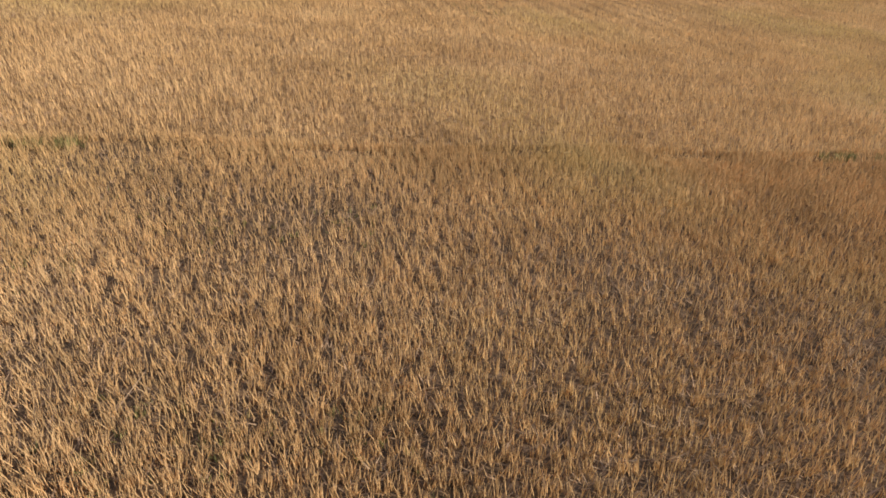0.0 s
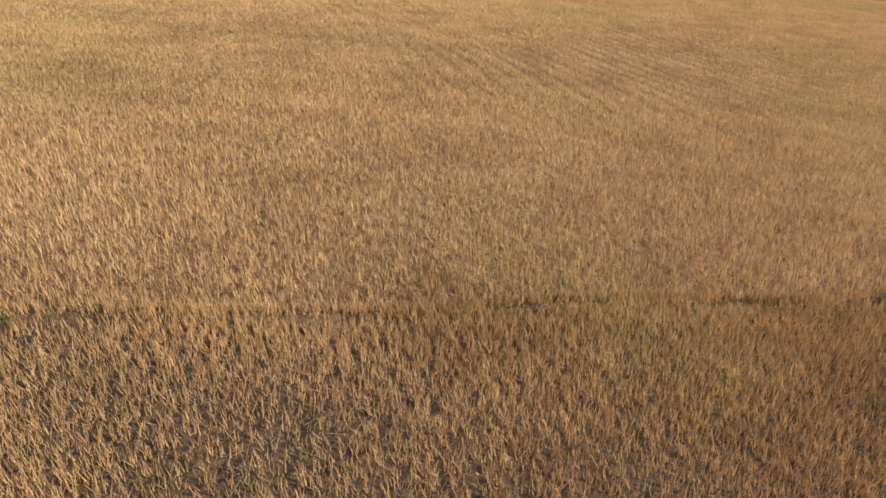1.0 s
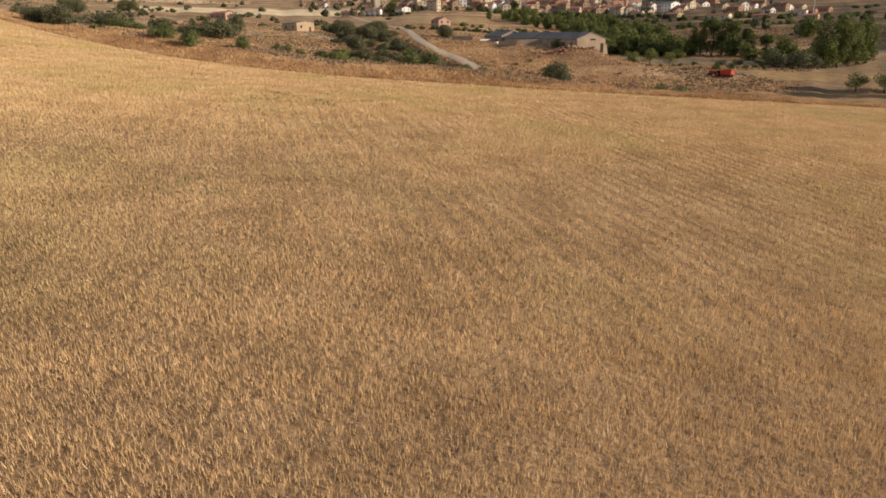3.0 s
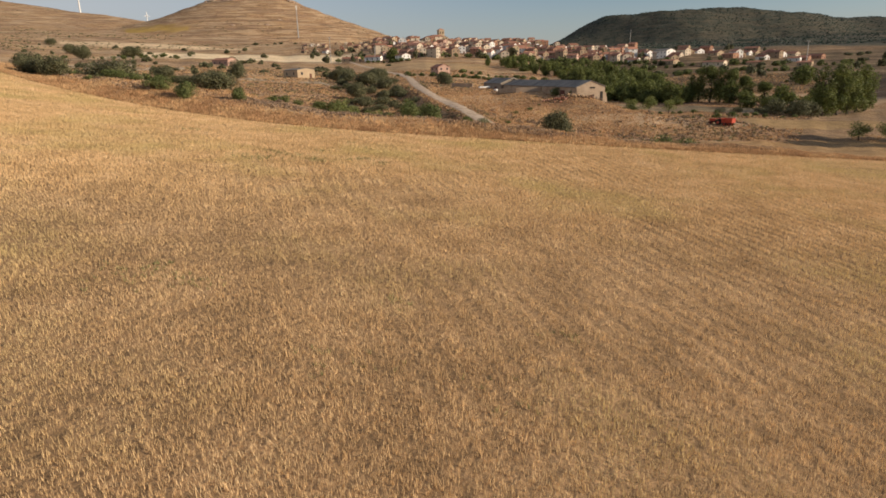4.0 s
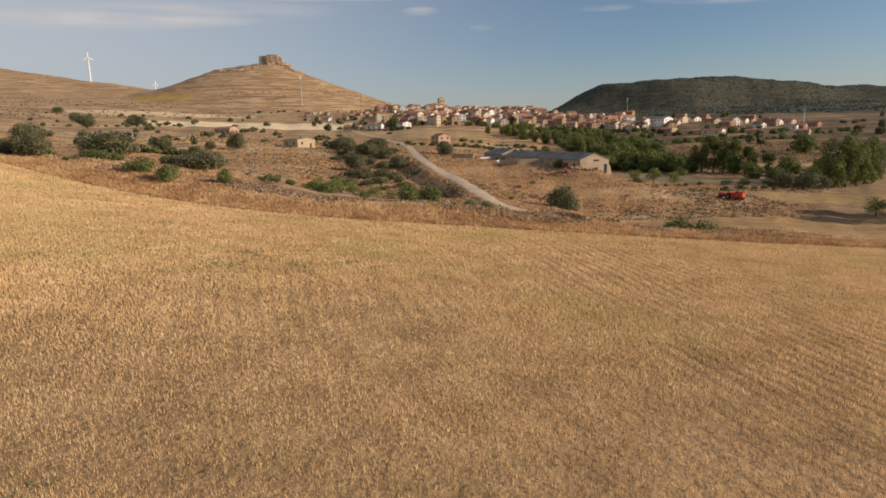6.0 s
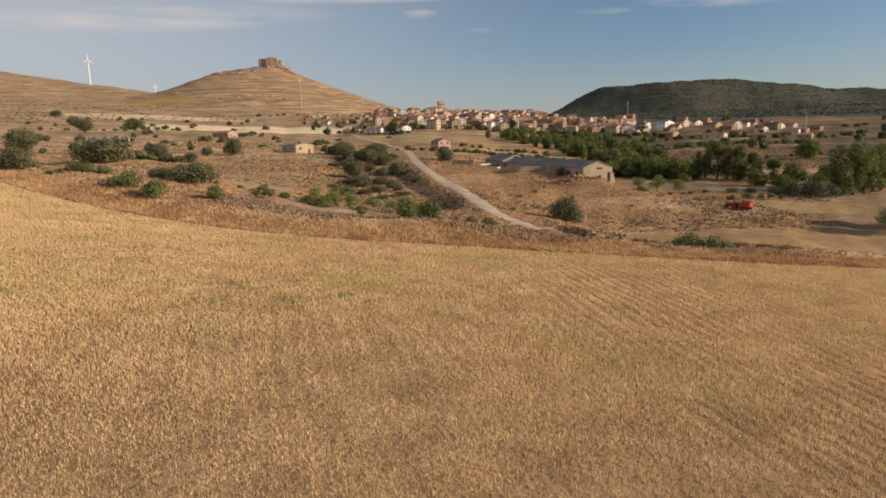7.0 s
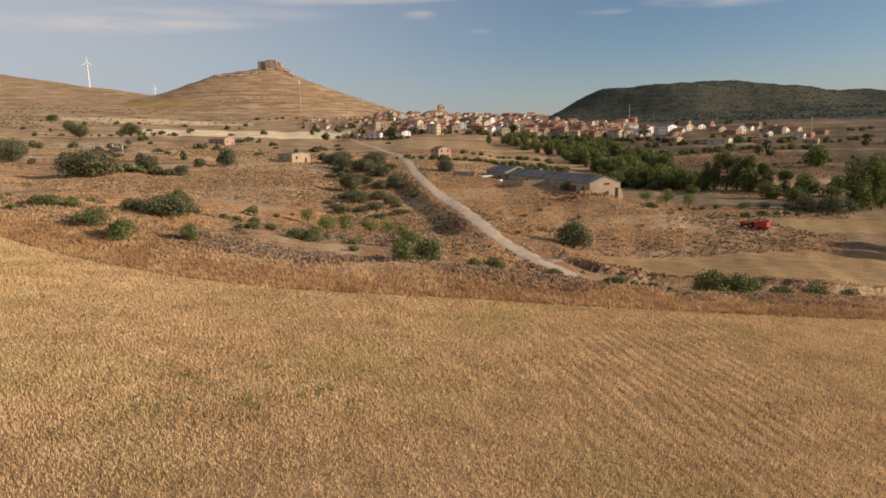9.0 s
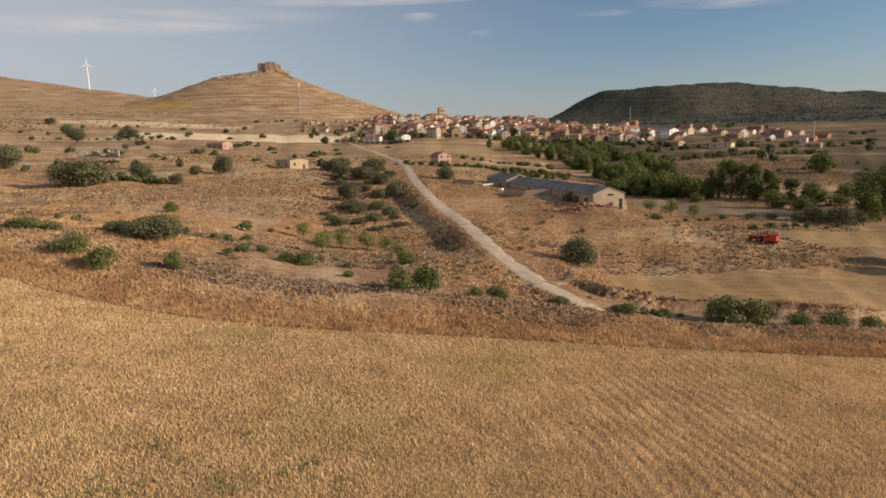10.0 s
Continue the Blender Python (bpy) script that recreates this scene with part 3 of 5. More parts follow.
    lay(valley * ramp(0.75, 0.95, np.sin(z * 1.5 + 0.9 * np.sin(x * 0.02) + 0.4 * n1)) * 0.6, (0.34, 0.25, 0.15))
    wheat = 1 - ramp(-0.6, 0.6, y - edge_y(x))
    soil = ramp(1.0, -0.4, y - tram_y(x))
    lay(wheat, (0.32, 0.205, 0.108), 0.0)
    lay(wheat * soil, (0.185, 0.13, 0.088), 0.0)
    lay(wheat * bump((y - tram_y(x)) / 0.25, 1.0) * (0.7 + 0.6 * n2), (0.12, 0.085, 0.05))
    return c


def build_ground():
    ys = np.concatenate([np.arange(-40, 4, 4), np.arange(4, 130, 0.6), np.arange(130, 320, 1.4),
                         np.geomspace(320, 4900, 210)])
    us = np.concatenate([np.linspace(-3, -0.85, 14)[:-1], np.linspace(-0.85, 0.85, 290), np.linspace(0.85, 3, 14)[1:]])
    yy, uu = np.meshgrid(ys, us, indexing="ij")
    xx = uu * (np.maximum(yy, 0) + 20)
    zz = sheet_height(xx, yy)
    rows, cols = yy.shape
    idx = np.arange(rows * cols).reshape(rows, cols)
    quads = np.stack([idx[:-1, :-1], idx[:-1, 1:], idx[1:, 1:], idx[1:, :-1]], -1).reshape(-1, 4)
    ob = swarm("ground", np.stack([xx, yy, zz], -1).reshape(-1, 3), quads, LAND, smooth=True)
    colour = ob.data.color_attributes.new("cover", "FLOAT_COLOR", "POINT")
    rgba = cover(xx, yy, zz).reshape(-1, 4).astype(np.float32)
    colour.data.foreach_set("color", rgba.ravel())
    return tagged(ob, "dry valley floor with red earth, scrub and terraced hills", "ground", kind="structure")


build_ground()


def strip(name, points, half, mat, label, rise=0.05, wobble=0.2):
    """A cambered, uneven-edged way along a bent line, laid on the land."""
    verts, faces = [], []
    for k, (x, y) in enumerate(points):
        ax, ay = points[max(k - 1, 0)]
        bx, by = points[min(k + 1, len(points) - 1)]
        n = math.hypot(bx - ax, by - ay)
        dx, dy = (by - ay) / n, -(bx - ax) / n
        left = half * (1 + wobble * (0.6 * math.sin(k * 0.9) + 0.4 * math.sin(k * 2.3)))
        right = half * (1 + wobble * (0.6 * math.sin(k * 0.7 + 2) + 0.4 * math.sin(k * 1.9)))
        for f, up in ((-1.2, -0.15), (-1, 0.0), (-0.55, -0.03), (0, 0.05), (0.55, -0.03), (1, 0.0), (1.2, -0.15)):
            w = left if f < 0 else right
            px, py = x + f * dx * w, y + f * dy * w
            verts.append((px, py, ground_at(px, py) + rise + up))
        if k:
            a, b = (k - 1) * 7, k * 7
            faces += [(a + i, b + i, b + i + 1, a + i + 1) for i in range(6)]
    return tagged(solid(name, verts, faces, mat, smooth=True), label, "road", kind="structure")


def along(xs, ys, step):
    """Evenly spaced points on a smooth line whose places are given by two lists."""
    t = np.cumsum([0] + [math.hypot(b - a, d - c) for a, b, c, d in zip(xs, xs[1:], ys, ys[1:])])
    q = np.arange(0, t[-1], step)
    return list(zip(hermite(t, xs, q).tolist(), hermite(t, ys, q).tolist()))


strip("track", [(float(road_x(y)), float(y)) for y in np.concatenate([np.arange(110.5, 300, 1.0), np.arange(300, 640, 3.0)])],
      1.6, GRAVEL, "pale dusty gravel farm track winding to the village")
strip("lane", along((15.6, 18.8, 24.8, 32.1, 41.8, 51.8, 74.6, 100), (113.2, 114.8, 116.8, 117, 116, 115.6, 115.8, 118), 1.2),
      1.6, EARTH, "brown earth lane along the foot of the bank", 0.03, 0.35)
strip("path", along((13.7, 17.4, 22.4, 28.2, 35.3, 42.6, 54.6), (122.8, 128, 145, 151, 154, 155.6, 158.8), 0.8),
      0.8, EARTH, "narrow earth path curving round the oak", 0.10, 0.35)
strip("path", along((-175, -138, -110, -80, -70, -60, -45), (246, 255, 258, 250, 268, 297, 318), 3),
      0.9, EARTH, "pale footpath across the dry slope", 0.05, 0.4)


# ---- wheat ----
def bunch(rng, x, y, cell, loose):
    """Gathers evenly strewn places into small bunches, one to an uneven cell."""
    i, j = np.floor(x / cell), np.floor(y / cell)
    hx, hy = np.sin(i * 12.9898 + j * 78.233) * 43758.5453, np.sin(i * 39.346 + j * 11.135) * 24634.6345
    bx, by = (i + 0.5 + 0.75 * (hx - np.floor(hx) - 0.5)) * cell, (j + 0.5 + 0.75 * (hy - np.floor(hy) - 0.5)) * cell
    return bx + rng.normal(0, loose, len(x)) * cell, by + rng.normal(0, loose, len(x)) * cell


def stalks(rng, y0, y1, density, ring, height, reach, gap=0.0):
    """Stalks of ripe wheat in drilled rows: ring gives (height fraction, radius) from bottom to ear tip."""
    spread = 0.72
    area = (y1 - y0) * spread * ((y0 + y1) / 2 + reach) * 2
    n = int(area * density)
    y = rng.uniform(y0, y1, n)
    x = rng.uniform(-1, 1, n) * spread * (y + reach)
    keep = rng.uniform(0, 1, n) < (y + reach) / (y1 + reach)
    x, y = x[keep], y[keep]
    # bunches in rows 0.18 m apart that run beside the bare line
    q, p = 0.976 * x + 0.215 * y, 0.976 * y - 0.215 * x
    q, loose = bunch(rng, q, p, 0.13, 0.22)
    p = np.round(p / 0.18) * 0.18 + rng.normal(0, 0.032, len(p)) + 0.05 * np.sin(q * 1.3) + 0.25 * (loose - p) * (rng.uniform(0, 1, len(p)) < 0.35)
    x, y = 0.976 * q - 0.215 * p, 0.976 * p + 0.215 * q
    good = y < tram_y(x) + 0.3
    thin = noise2(x, y, 2.2) + 0.5 * noise2(x + 50, y, 0.7)
    good &= rng.uniform(0, 1, len(x)) > np.clip(np.where(y < tram_y(x), gap, gap - 0.3) + 0.75 * (thin - 0.1), 0, 0.9)
    tram = np.abs(y - tram_y(x)) < 0.09 + 0.09 * np.sin(x * 1.9)
    good &= ~(tram & (rng.uniform(0, 1, len(x)) < 0.93))
    x, y = x[good], y[good]
    n = len(x)
    top = land(x, y) + crop_top(x, y) + rng.normal(0, 0.03, n)
    lean = rng.normal(0, 0.035, (n, 2)) + np.stack([0.02 * noise2(x, y, 5), 0.02 * noise2(y, x, 4)], -1)
    turn = rng.uniform(0, 2 * np.pi, n)
    size = rng.uniform(0.75, 1.3, n)
    rings = len(ring)
    verts = np.empty((n, rings * 3, 3), np.float32)
    for k, (f, r) in enumerate(ring):
        for s in range(3):
            a = turn + s * 2 * np.pi / 3
            bend = f ** 2
            verts[:, k * 3 + s, 0] = x + lean[:, 0] * bend + np.cos(a) * r * size
            verts[:, k * 3 + s, 1] = y + lean[:, 1] * bend + np.sin(a) * r * size
            verts[:, k * 3 + s, 2] = top - height * (1 - f)
    tri = []
    for k in range(rings - 1):
        for s in range(3):
            a, b, c, d = k * 3 + s, k * 3 + (s + 1) % 3, (k + 1) * 3 + s, (k + 1) * 3 + (s + 1) % 3
            tri.append((a, b, d))
            if ring[k + 1][1] > 0.0006:
                tri.append((a, d, c))
    tris = (np.arange(n)[:, None, None] * rings * 3 + np.array(tri)[None]).reshape(-1, 3)
    return verts.reshape(-1, 3), tris


def tufts(rng, x, y, z, height, width, blades=3, splay=0.5):
    """Tufts of narrow pointed blades standing on the given places."""
    n = len(x)
    k = n * blades
    bx, by, bz = (np.repeat(v, blades) for v in (x, y, z))
    h = np.repeat(height, blades) * rng.uniform(0.6, 1.15, k)
    w = np.repeat(width, blades) * rng.uniform(0.6, 1.3, k)
    a = rng.uniform(0, 2 * np.pi, k)
    o = rng.uniform(0, 1, k) * np.repeat(width, blades) * 1.2
    b = rng.uniform(0, 2 * np.pi, k)
    bx, by = bx + np.cos(b) * o, by + np.sin(b) * o
    tip = rng.normal(0, splay, (k, 2)) * h[:, None]
    v = np.empty((k, 3, 3), np.float32)
    v[:, 0] = np.stack([bx - np.cos(a) * w, by - np.sin(a) * w, bz - 0.05], -1)
    v[:, 1] = np.stack([bx + np.cos(a) * w, by + np.sin(a) * w, bz - 0.05], -1)
    v[:, 2] = np.stack([bx + tip[:, 0], by + tip[:, 1], bz + h], -1)
    return v.reshape(-1, 3), np.arange(k * 3).reshape(-1, 3)


def build_wheat():
    rng = np.random.default_rng(3)
    field = holder("wheat_field", 0, 50, float(land(0.0, 50.0)))
    field.matrix_world = Matrix.Identity(4)
    tagged(field, "standing ripe golden wheat filling the sloping field", "wheat", kind="stuff")
    v, t = stalks(rng, 7.2, 18.5, 2300, ((0, 0.0056), (1.0, 0.0)), 0.165, -1.6, 0.10)
    tagged(swarm("near_stalks", v, t, STRAW, field), kind="stuff")
    # beyond the bare line the stand closes; blades grow coarser with distance, the cover stays the same
    for name, y0, y1, n in (("middle_stalks", 11.5, 40, 700000), ("far_stalks", 40, 112, 2300000)):
        y = rng.uniform(y0, y1, n)
        x = rng.uniform(-1, 1, n) * 0.74 * (y1 + 3)
        x, y = bunch(rng, x, y, 0.11 if y1 < 50 else 0.14, 0.32)
        width = 0.0054 + 0.00019 * (y - 14)
        keep = (np.abs(x) < 0.74 * (y + 3)) & (y > tram_y(x) + 0.10 + 0.10 * np.sin(x * 1.9)) & (y < edge_y(x) + 0.35 * noise2(x, y, 1.6) + 0.2)
        full = 2.6 / width * (1 - 0.38 * drill_gap(x, y) * ramp(22, 40, y)) * (y1 - y0) * 1.48 * (y1 + 3) / n
        keep &= rng.uniform(0, 1, n) < full
        x, y, width = x[keep], y[keep], width[keep]
        far = ramp(36, 56, y)
        v, t = tufts(rng, x, y, land(x, y) + crop_top(x, y) - 0.12 + 0.02 * far, rng.normal(0.14, 0.025, len(x)) - 0.02 * far, width * (1 + 0.15 * far), 1, 0.25)
        tagged(swarm(name, v, t, STRAW, field), kind="stuff")
    # fallen straw and green weeds between the stalks
    n = 30000
    y = rng.uniform(7, 26, n)
    x = rng.uniform(-1, 1, n) * 0.72 * y
    keep = np.abs(y - tram_y(x)) > 0.3
    x, y = x[keep], y[keep]
    n = len(x)
    z = sheet_height(x, y) + 0.02
    v, t = tufts(rng, x, y, z, rng.uniform(0.02, 0.08, n), np.full(n, 0.012), 3, 2.2)
    tagged(swarm("fallen_straw", v, t, LITTER, field), kind="stuff")
    n = 4000
    y = rng.uniform(7, 34, n)
    x = rng.uniform(-1, 1, n) * 0.72 * y
    y = np.where(rng.uniform(0, 1, n) < 0.25, tram_y(x) + rng.normal(0, 0.15, n), y)
    spot = (noise2(x + 70, y, 1.2) > 0.75) | (np.abs(y - tram_y(x)) < 0.3) & (noise2(x, y, 0.8) > 0.2)
    x, y = x[spot], y[spot]
    for wx, wy, wr, wn in ((-13.2, 70.4, 1.0, 60), (-10.8, 68.8, 0.9, 60), (-14.9, 71.5, 0.6, 30), (-8.2, 70, 0.6, 40), (-7.2, 70.9, 0.8, 60),
                           (-11, 73.6, 0.5, 35), (-25.2, 80.7, 0.8, 40), (-7.6, 77.9, 0.5, 15), (-10.3, 68, 0.7, 40), (-16, 67.5, 1.2, 50),
                           (-9.5, 81, 0.5, 15), (-14.4, 67.7, 1.3, 60), (-11.5, 39, 1.4, 70), (-9.6, 38.6, 0.9, 50), (-2.4, 38.3, 0.5, 25), (3.3, 36.4, 0.4, 20),
                           (-13, 30, 1.2, 50), (-5.5, 69.5, 0.7, 30), (-3.5, 8.4, 0.7, 60), (-2.5, 8.6, 0.6, 50), (-1.5, 8.8, 0.5, 30), (-5, 11, 0.6, 35),
                           (-4.3, 12.1, 0.9, 60), (-2.2, 12.4, 0.8, 45)):
        x = np.concatenate([x, rng.normal(wx, wr * 0.7, wn // 2)])
        y = np.concatenate([y, rng.normal(wy, wr * 0.5, wn // 2)])
    z = land(x, y) - 0.10
    v, t = tufts(rng, x, y, z, np.where(y < 14, 0.06, np.where(y < 28, 0.12, 0.17)), np.where(y < 40, 0.014, 0.04), 6, 0.7)
    tagged(swarm("green_weeds", v, t, WEED, field), kind="stuff")


build_wheat()


# ---- trees and shrubs ----
def leaf_cloud(rng, lobes, leaves, leaf, flat=0.0):
    """Leaves (small bent quads) over the shells of several uneven lobes; lobes: (x, y, z, radius_xy, radius_z)."""
    lobes = np.array(lobes, float)
    weight = lobes[:, 3] ** 2
    pick = rng.choice(len(lobes), leaves, p=weight / weight.sum())
    d = rng.normal(0, 1, (leaves, 3))
    d /= np.linalg.norm(d, axis=1)[:, None]
    r = rng.uniform(0.62, 1.03, leaves) + 0.10 * np.sin(d[:, 0] * 7 + pick) * np.cos(d[:, 2] * 6 + pick * 2)
    c = lobes[pick, :3] + d * r[:, None] * lobes[pick][:, [3, 3, 4]]
    c[:, 2] = np.where(c[:, 2] < 0.05, rng.uniform(0.02, 0.3, leaves), c[:, 2])
    n = d + rng.normal(0, 0.5, (leaves, 3))
    n /= np.linalg.norm(n, axis=1)[:, None]
    t = np.cross(n, rng.normal(0, 1, (leaves, 3)))
    t /= np.linalg.norm(t, axis=1)[:, None]
    s = np.cross(n, t)
    size = (leaf * rng.uniform(0.55, 1.35, leaves))[:, None]
    v = np.empty((leaves, 4, 3))
    v[:, 0] = c - t * size
    v[:, 1] = c + s * size * 0.55 + n * size * 0.25
    v[:, 2] = c + t * size
    v[:, 3] = c - s * size * 0.55 + n * size * 0.25
    q = np.arange(leaves * 4).reshape(-1, 4)
    tris = np.concatenate([q[:, [0, 1, 2]], q[:, [0, 2, 3]]])
    return v.reshape(-1, 3), tris


def limb_mesh(rng, height, radius, branches, spread, start=0.35, sides=5, steps=3):
    """A tapered, slightly crooked trunk with limbs."""
    verts, faces = [], []

    def limb(a, b, r0, r1, bend):
        a, b = Vector(a), Vector(b)
        off = Vector((rng.normal(0, bend), rng.normal(0, bend), 0))
        first = len(verts)
        for k in range(steps + 1):
            f = k / steps
            c = a.lerp(b, f) + off * math.sin(f * math.pi)
            r = r0 + (r1 - r0) * f
            for s in range(sides):
                w = 2 * math.pi * s / sides
                verts.append((c.x + r * math.cos(w), c.y + r * math.sin(w), c.z))
        for k in range(steps):
            for s in range(sides):
                p, q = first + k * sides, first + (k + 1) * sides
                faces.append((p + s, p + (s + 1) % sides, q + (s + 1) % sides, q + s))

    limb((0, 0, -0.3), (0, 0, height * 0.8), radius, radius * 0.25, height * 0.03)
    for k in range(branches):
        a = 2 * math.pi * (k + rng.uniform(-0.3, 0.3)) / branches
        z0 = height * rng.uniform(start, 0.6)
        limb((0, 0, z0), (math.cos(a) * spread, math.sin(a) * spread, z0 + height * rng.uniform(0.15, 0.4)),
             radius * 0.45, radius * 0.1, height * 0.03)
    return verts, faces


def make_tree(name, seed, width, height, leaf, leaves, leaf_mat, trunk_h, trunk_r, lobes_n, slim=1.0, label=""):
    """A tree or bush with trunk, limbs and an uneven crown, at the origin."""
    rng = np.random.default_rng(seed)
    thing = holder(name, 0, 0, 0)
    lobes = []
    crown = height - trunk_h
    for k in range(lobes_n):
        a = 2 * math.pi * k / lobes_n + rng.uniform(-0.5, 0.5)
        f = rng.uniform(0.0, 1.0)
        level = rng.uniform(0.25, 0.66) if leaf_mat is OAK_LEAF else rng.uniform(0.12, 0.8)
        out = (width / 2) * rng.uniform(0.3, 0.6) * (1 - abs(level - 0.4) * 0.7)
        r = (width / 2) * (rng.uniform(0.42, 0.56) if leaf_mat is OAK_LEAF else rng.uniform(0.36, 0.6)) * slim
        rz = min(crown * rng.uniform(0.22, 0.36), r * 1.5 / max(slim, 0.5))
        z = trunk_h + crown * level
        z = min(z, height - rz)
        z = max(z, rz * 0.55 + (trunk_h if trunk_h > 0.6 else 0))
        lobes.append((math.cos(a) * out, math.sin(a) * out, z, r, rz))
    lobes.append((0, 0, trunk_h + crown * 0.5, width * 0.33 * slim, crown * 0.45))
    v, t = leaf_cloud(rng, lobes, leaves, leaf)
    swarm("crown", v, t, leaf_mat, thing)
    small = leaves < 400
    v, f = limb_mesh(rng, height * 0.8, trunk_r, 3 if small else 5, width * 0.28, 0.35, 3 if small else 5, 1 if small else 3)
    solid("trunk", v, f, BARK, thing)
    return thing


class Stock:
    """A few grown specimens of each kind; plants are copies of them, turned and stretched."""
    grown = {}


def grow(kind, x, y, width, height, label, turn=None, category="tree", group=""):
    kinds = {
        "oak": dict(base=(7.0, 5.2), leaf=0.15, leaves=6400, mat=OAK_LEAF, th=0.0, tr=0.28, lobes=13),
        "shrub": dict(base=(3.6, 2.0), leaf=0.095, leaves=2400, mat=SHRUB_LEAF, th=0.0, tr=0.06, lobes=9),
        "almond": dict(base=(2.8, 2.8), leaf=0.085, leaves=1300, mat=ALMOND_LEAF, th=0.8, tr=0.09, lobes=7),
        "poplar": dict(base=(6.0, 16.0), leaf=0.25, leaves=4600, mat=POPLAR_LEAF, th=0.3, tr=0.35, lobes=16),
        "river": dict(base=(8.0, 8.0), leaf=0.46, leaves=900, mat=POPLAR_LEAF, th=0.0, tr=0.3, lobes=10),
        "grove": dict(base=(7.0, 5.2), leaf=0.24, leaves=1700, mat=OAK_LEAF, th=0.0, tr=0.25, lobes=11),
        "hedge": dict(base=(3.0, 2.0), leaf=0.3, leaves=220, mat=SHRUB_LEAF, th=0.0, tr=0.08, lobes=6),
        "low": dict(base=(1.6, 0.8), leaf=0.12, leaves=150, mat=SHRUB_LEAF, th=0.0, tr=0.03, lobes=5),
        "grey": dict(base=(1.6, 0.7), leaf=0.11, leaves=150, mat=THORN, th=0.0, tr=0.03, lobes=5),
        "speck": dict(base=(6.0, 4.0), leaf=0.85, leaves=140, mat=OAK_LEAF, th=0.0, tr=0.2, lobes=5),
    }
    names = {"oak": "oak_tree", "shrub": "bush", "almond": "almond_tree", "poplar": "poplar_tree",
             "river": "river_tree", "grove": "oak_tree", "hedge": "hedge_bush", "speck": "far_tree", "low": "low_bush", "grey": "thorn_bush"}
    k = kinds[kind]
    seed = random.randrange(4 if kind in ("oak", "shrub") else 3)
    key = (kind, seed)
    z = ground_at(x, y) - 0.08
    size = Matrix.Diagonal((width / k["base"][0], width / k["base"][0], height / k["base"][1], 1))
    spot = pose(x, y, z, 0, 0, random.uniform(0, 360) if turn is None else turn)
    if key not in Stock.grown:
        thing = make_tree(names[kind], seed + len(kind) * 10, *k["base"], k["leaf"], k["leaves"], k["mat"], k["th"], k["tr"], k["lobes"])
        Stock.grown[key] = thing
    else:
        thing = copy_thing(Stock.grown[key], Matrix.Identity(4))
    thing.matrix_world = spot @ size
    return tagged(thing, label, category, group)


OAKS = [(23.6, 151.6, 7.6, 5.7), (-107, 233, 21, 9.5), (-81.5, 282, 8.5, 8.3), (-174, 299, 14, 11), (-360, 670, 14, 11),
        (-290, 560, 17, 12), (-270, 605, 22, 10), (-447, 792, 15, 8), (-88, 272, 4.6, 4), (-28.6, 237, 9, 6.2),
        (-34.8, 117.6, 7.9, 3.2), (-39.8, 118.4, 3.4, 1.8), (-46, 322, 10, 6), (-30, 285, 12, 6), (-45, 328, 12, 6),
        (-50, 330, 9, 5), (-16, 252, 6.5, 4.6), (-28.5, 322, 10, 5.8), (1.8, 280, 8, 5.6), (-82, 240, 5.4, 3.6),
        (-40, 300, 9, 5), (-30, 318, 9, 5.5), (-22, 275, 7, 4.6), (190, 361, 13, 8), (-97, 250, 9, 6), (-56.5, 113.5, 5.8, 3.4), (-60, 114.2, 4.6, 2.6)]
for ox, oy, ow, oh in OAKS:
    grow("oak", ox, oy, ow, oh, "dark green rounded holm oak on dry grassland", group="oaks on the slope")

BUSHES = [(-38.5, 106.4, 4.1, 2.0), (-33.6, 102.6, 3.6, 2.3), (-27.2, 104, 2.4, 1.9), (-57.7, 176.4, 3.6, 2.4),
          (-48.4, 114.4, 5.3, 1.5), (-45.9, 115.6, 2.4, 1.2), (-24.8, 118.8, 2.6, 1.1), (-23.5, 122.4, 2.0, 1.0),
          (-4.6, 103.6, 3.3, 2.7), (-2.1, 107.6, 4.4, 3.0), (-5.2, 126.8, 3.9, 1.8), (2.9, 104, 1.9, 1.2),
          (5.4, 107, 2.8, 1.8), (-17, 117.6, 3.1, 2.0), (-19.1, 117.2, 3.0, 1.4), (12.5, 109.6, 2.4, 1.1),
          (33.2, 115, 5.4, 3.7), (36.9, 114.8, 5.0, 3.4), (41, 112.8, 3.9, 1.8), (45.2, 112.8, 4.6, 2.1),
          (49.4, 112.8, 3.4, 1.9), (20.4, 111.6, 3.7, 1.3), (25.9, 114.8, 1.9, 1.2), (52.2, 196.8, 4.1, 1.6),
          (-36.9, 159.6, 3.3, 2.1), (-31.4, 141.6, 2.4, 1.2), (-11.1, 112.4, 1.6, 0.8), (33.7, 210, 5.0, 2.6), (36.7, 201.6, 2.6, 2.4), (46.7, 323, 5, 4)]
for bx, by, bw, bh in BUSHES:
    grow("shrub", bx, by, bw, bh, "leafy green bush among dry grass", category="bush", group="bushes by the field")

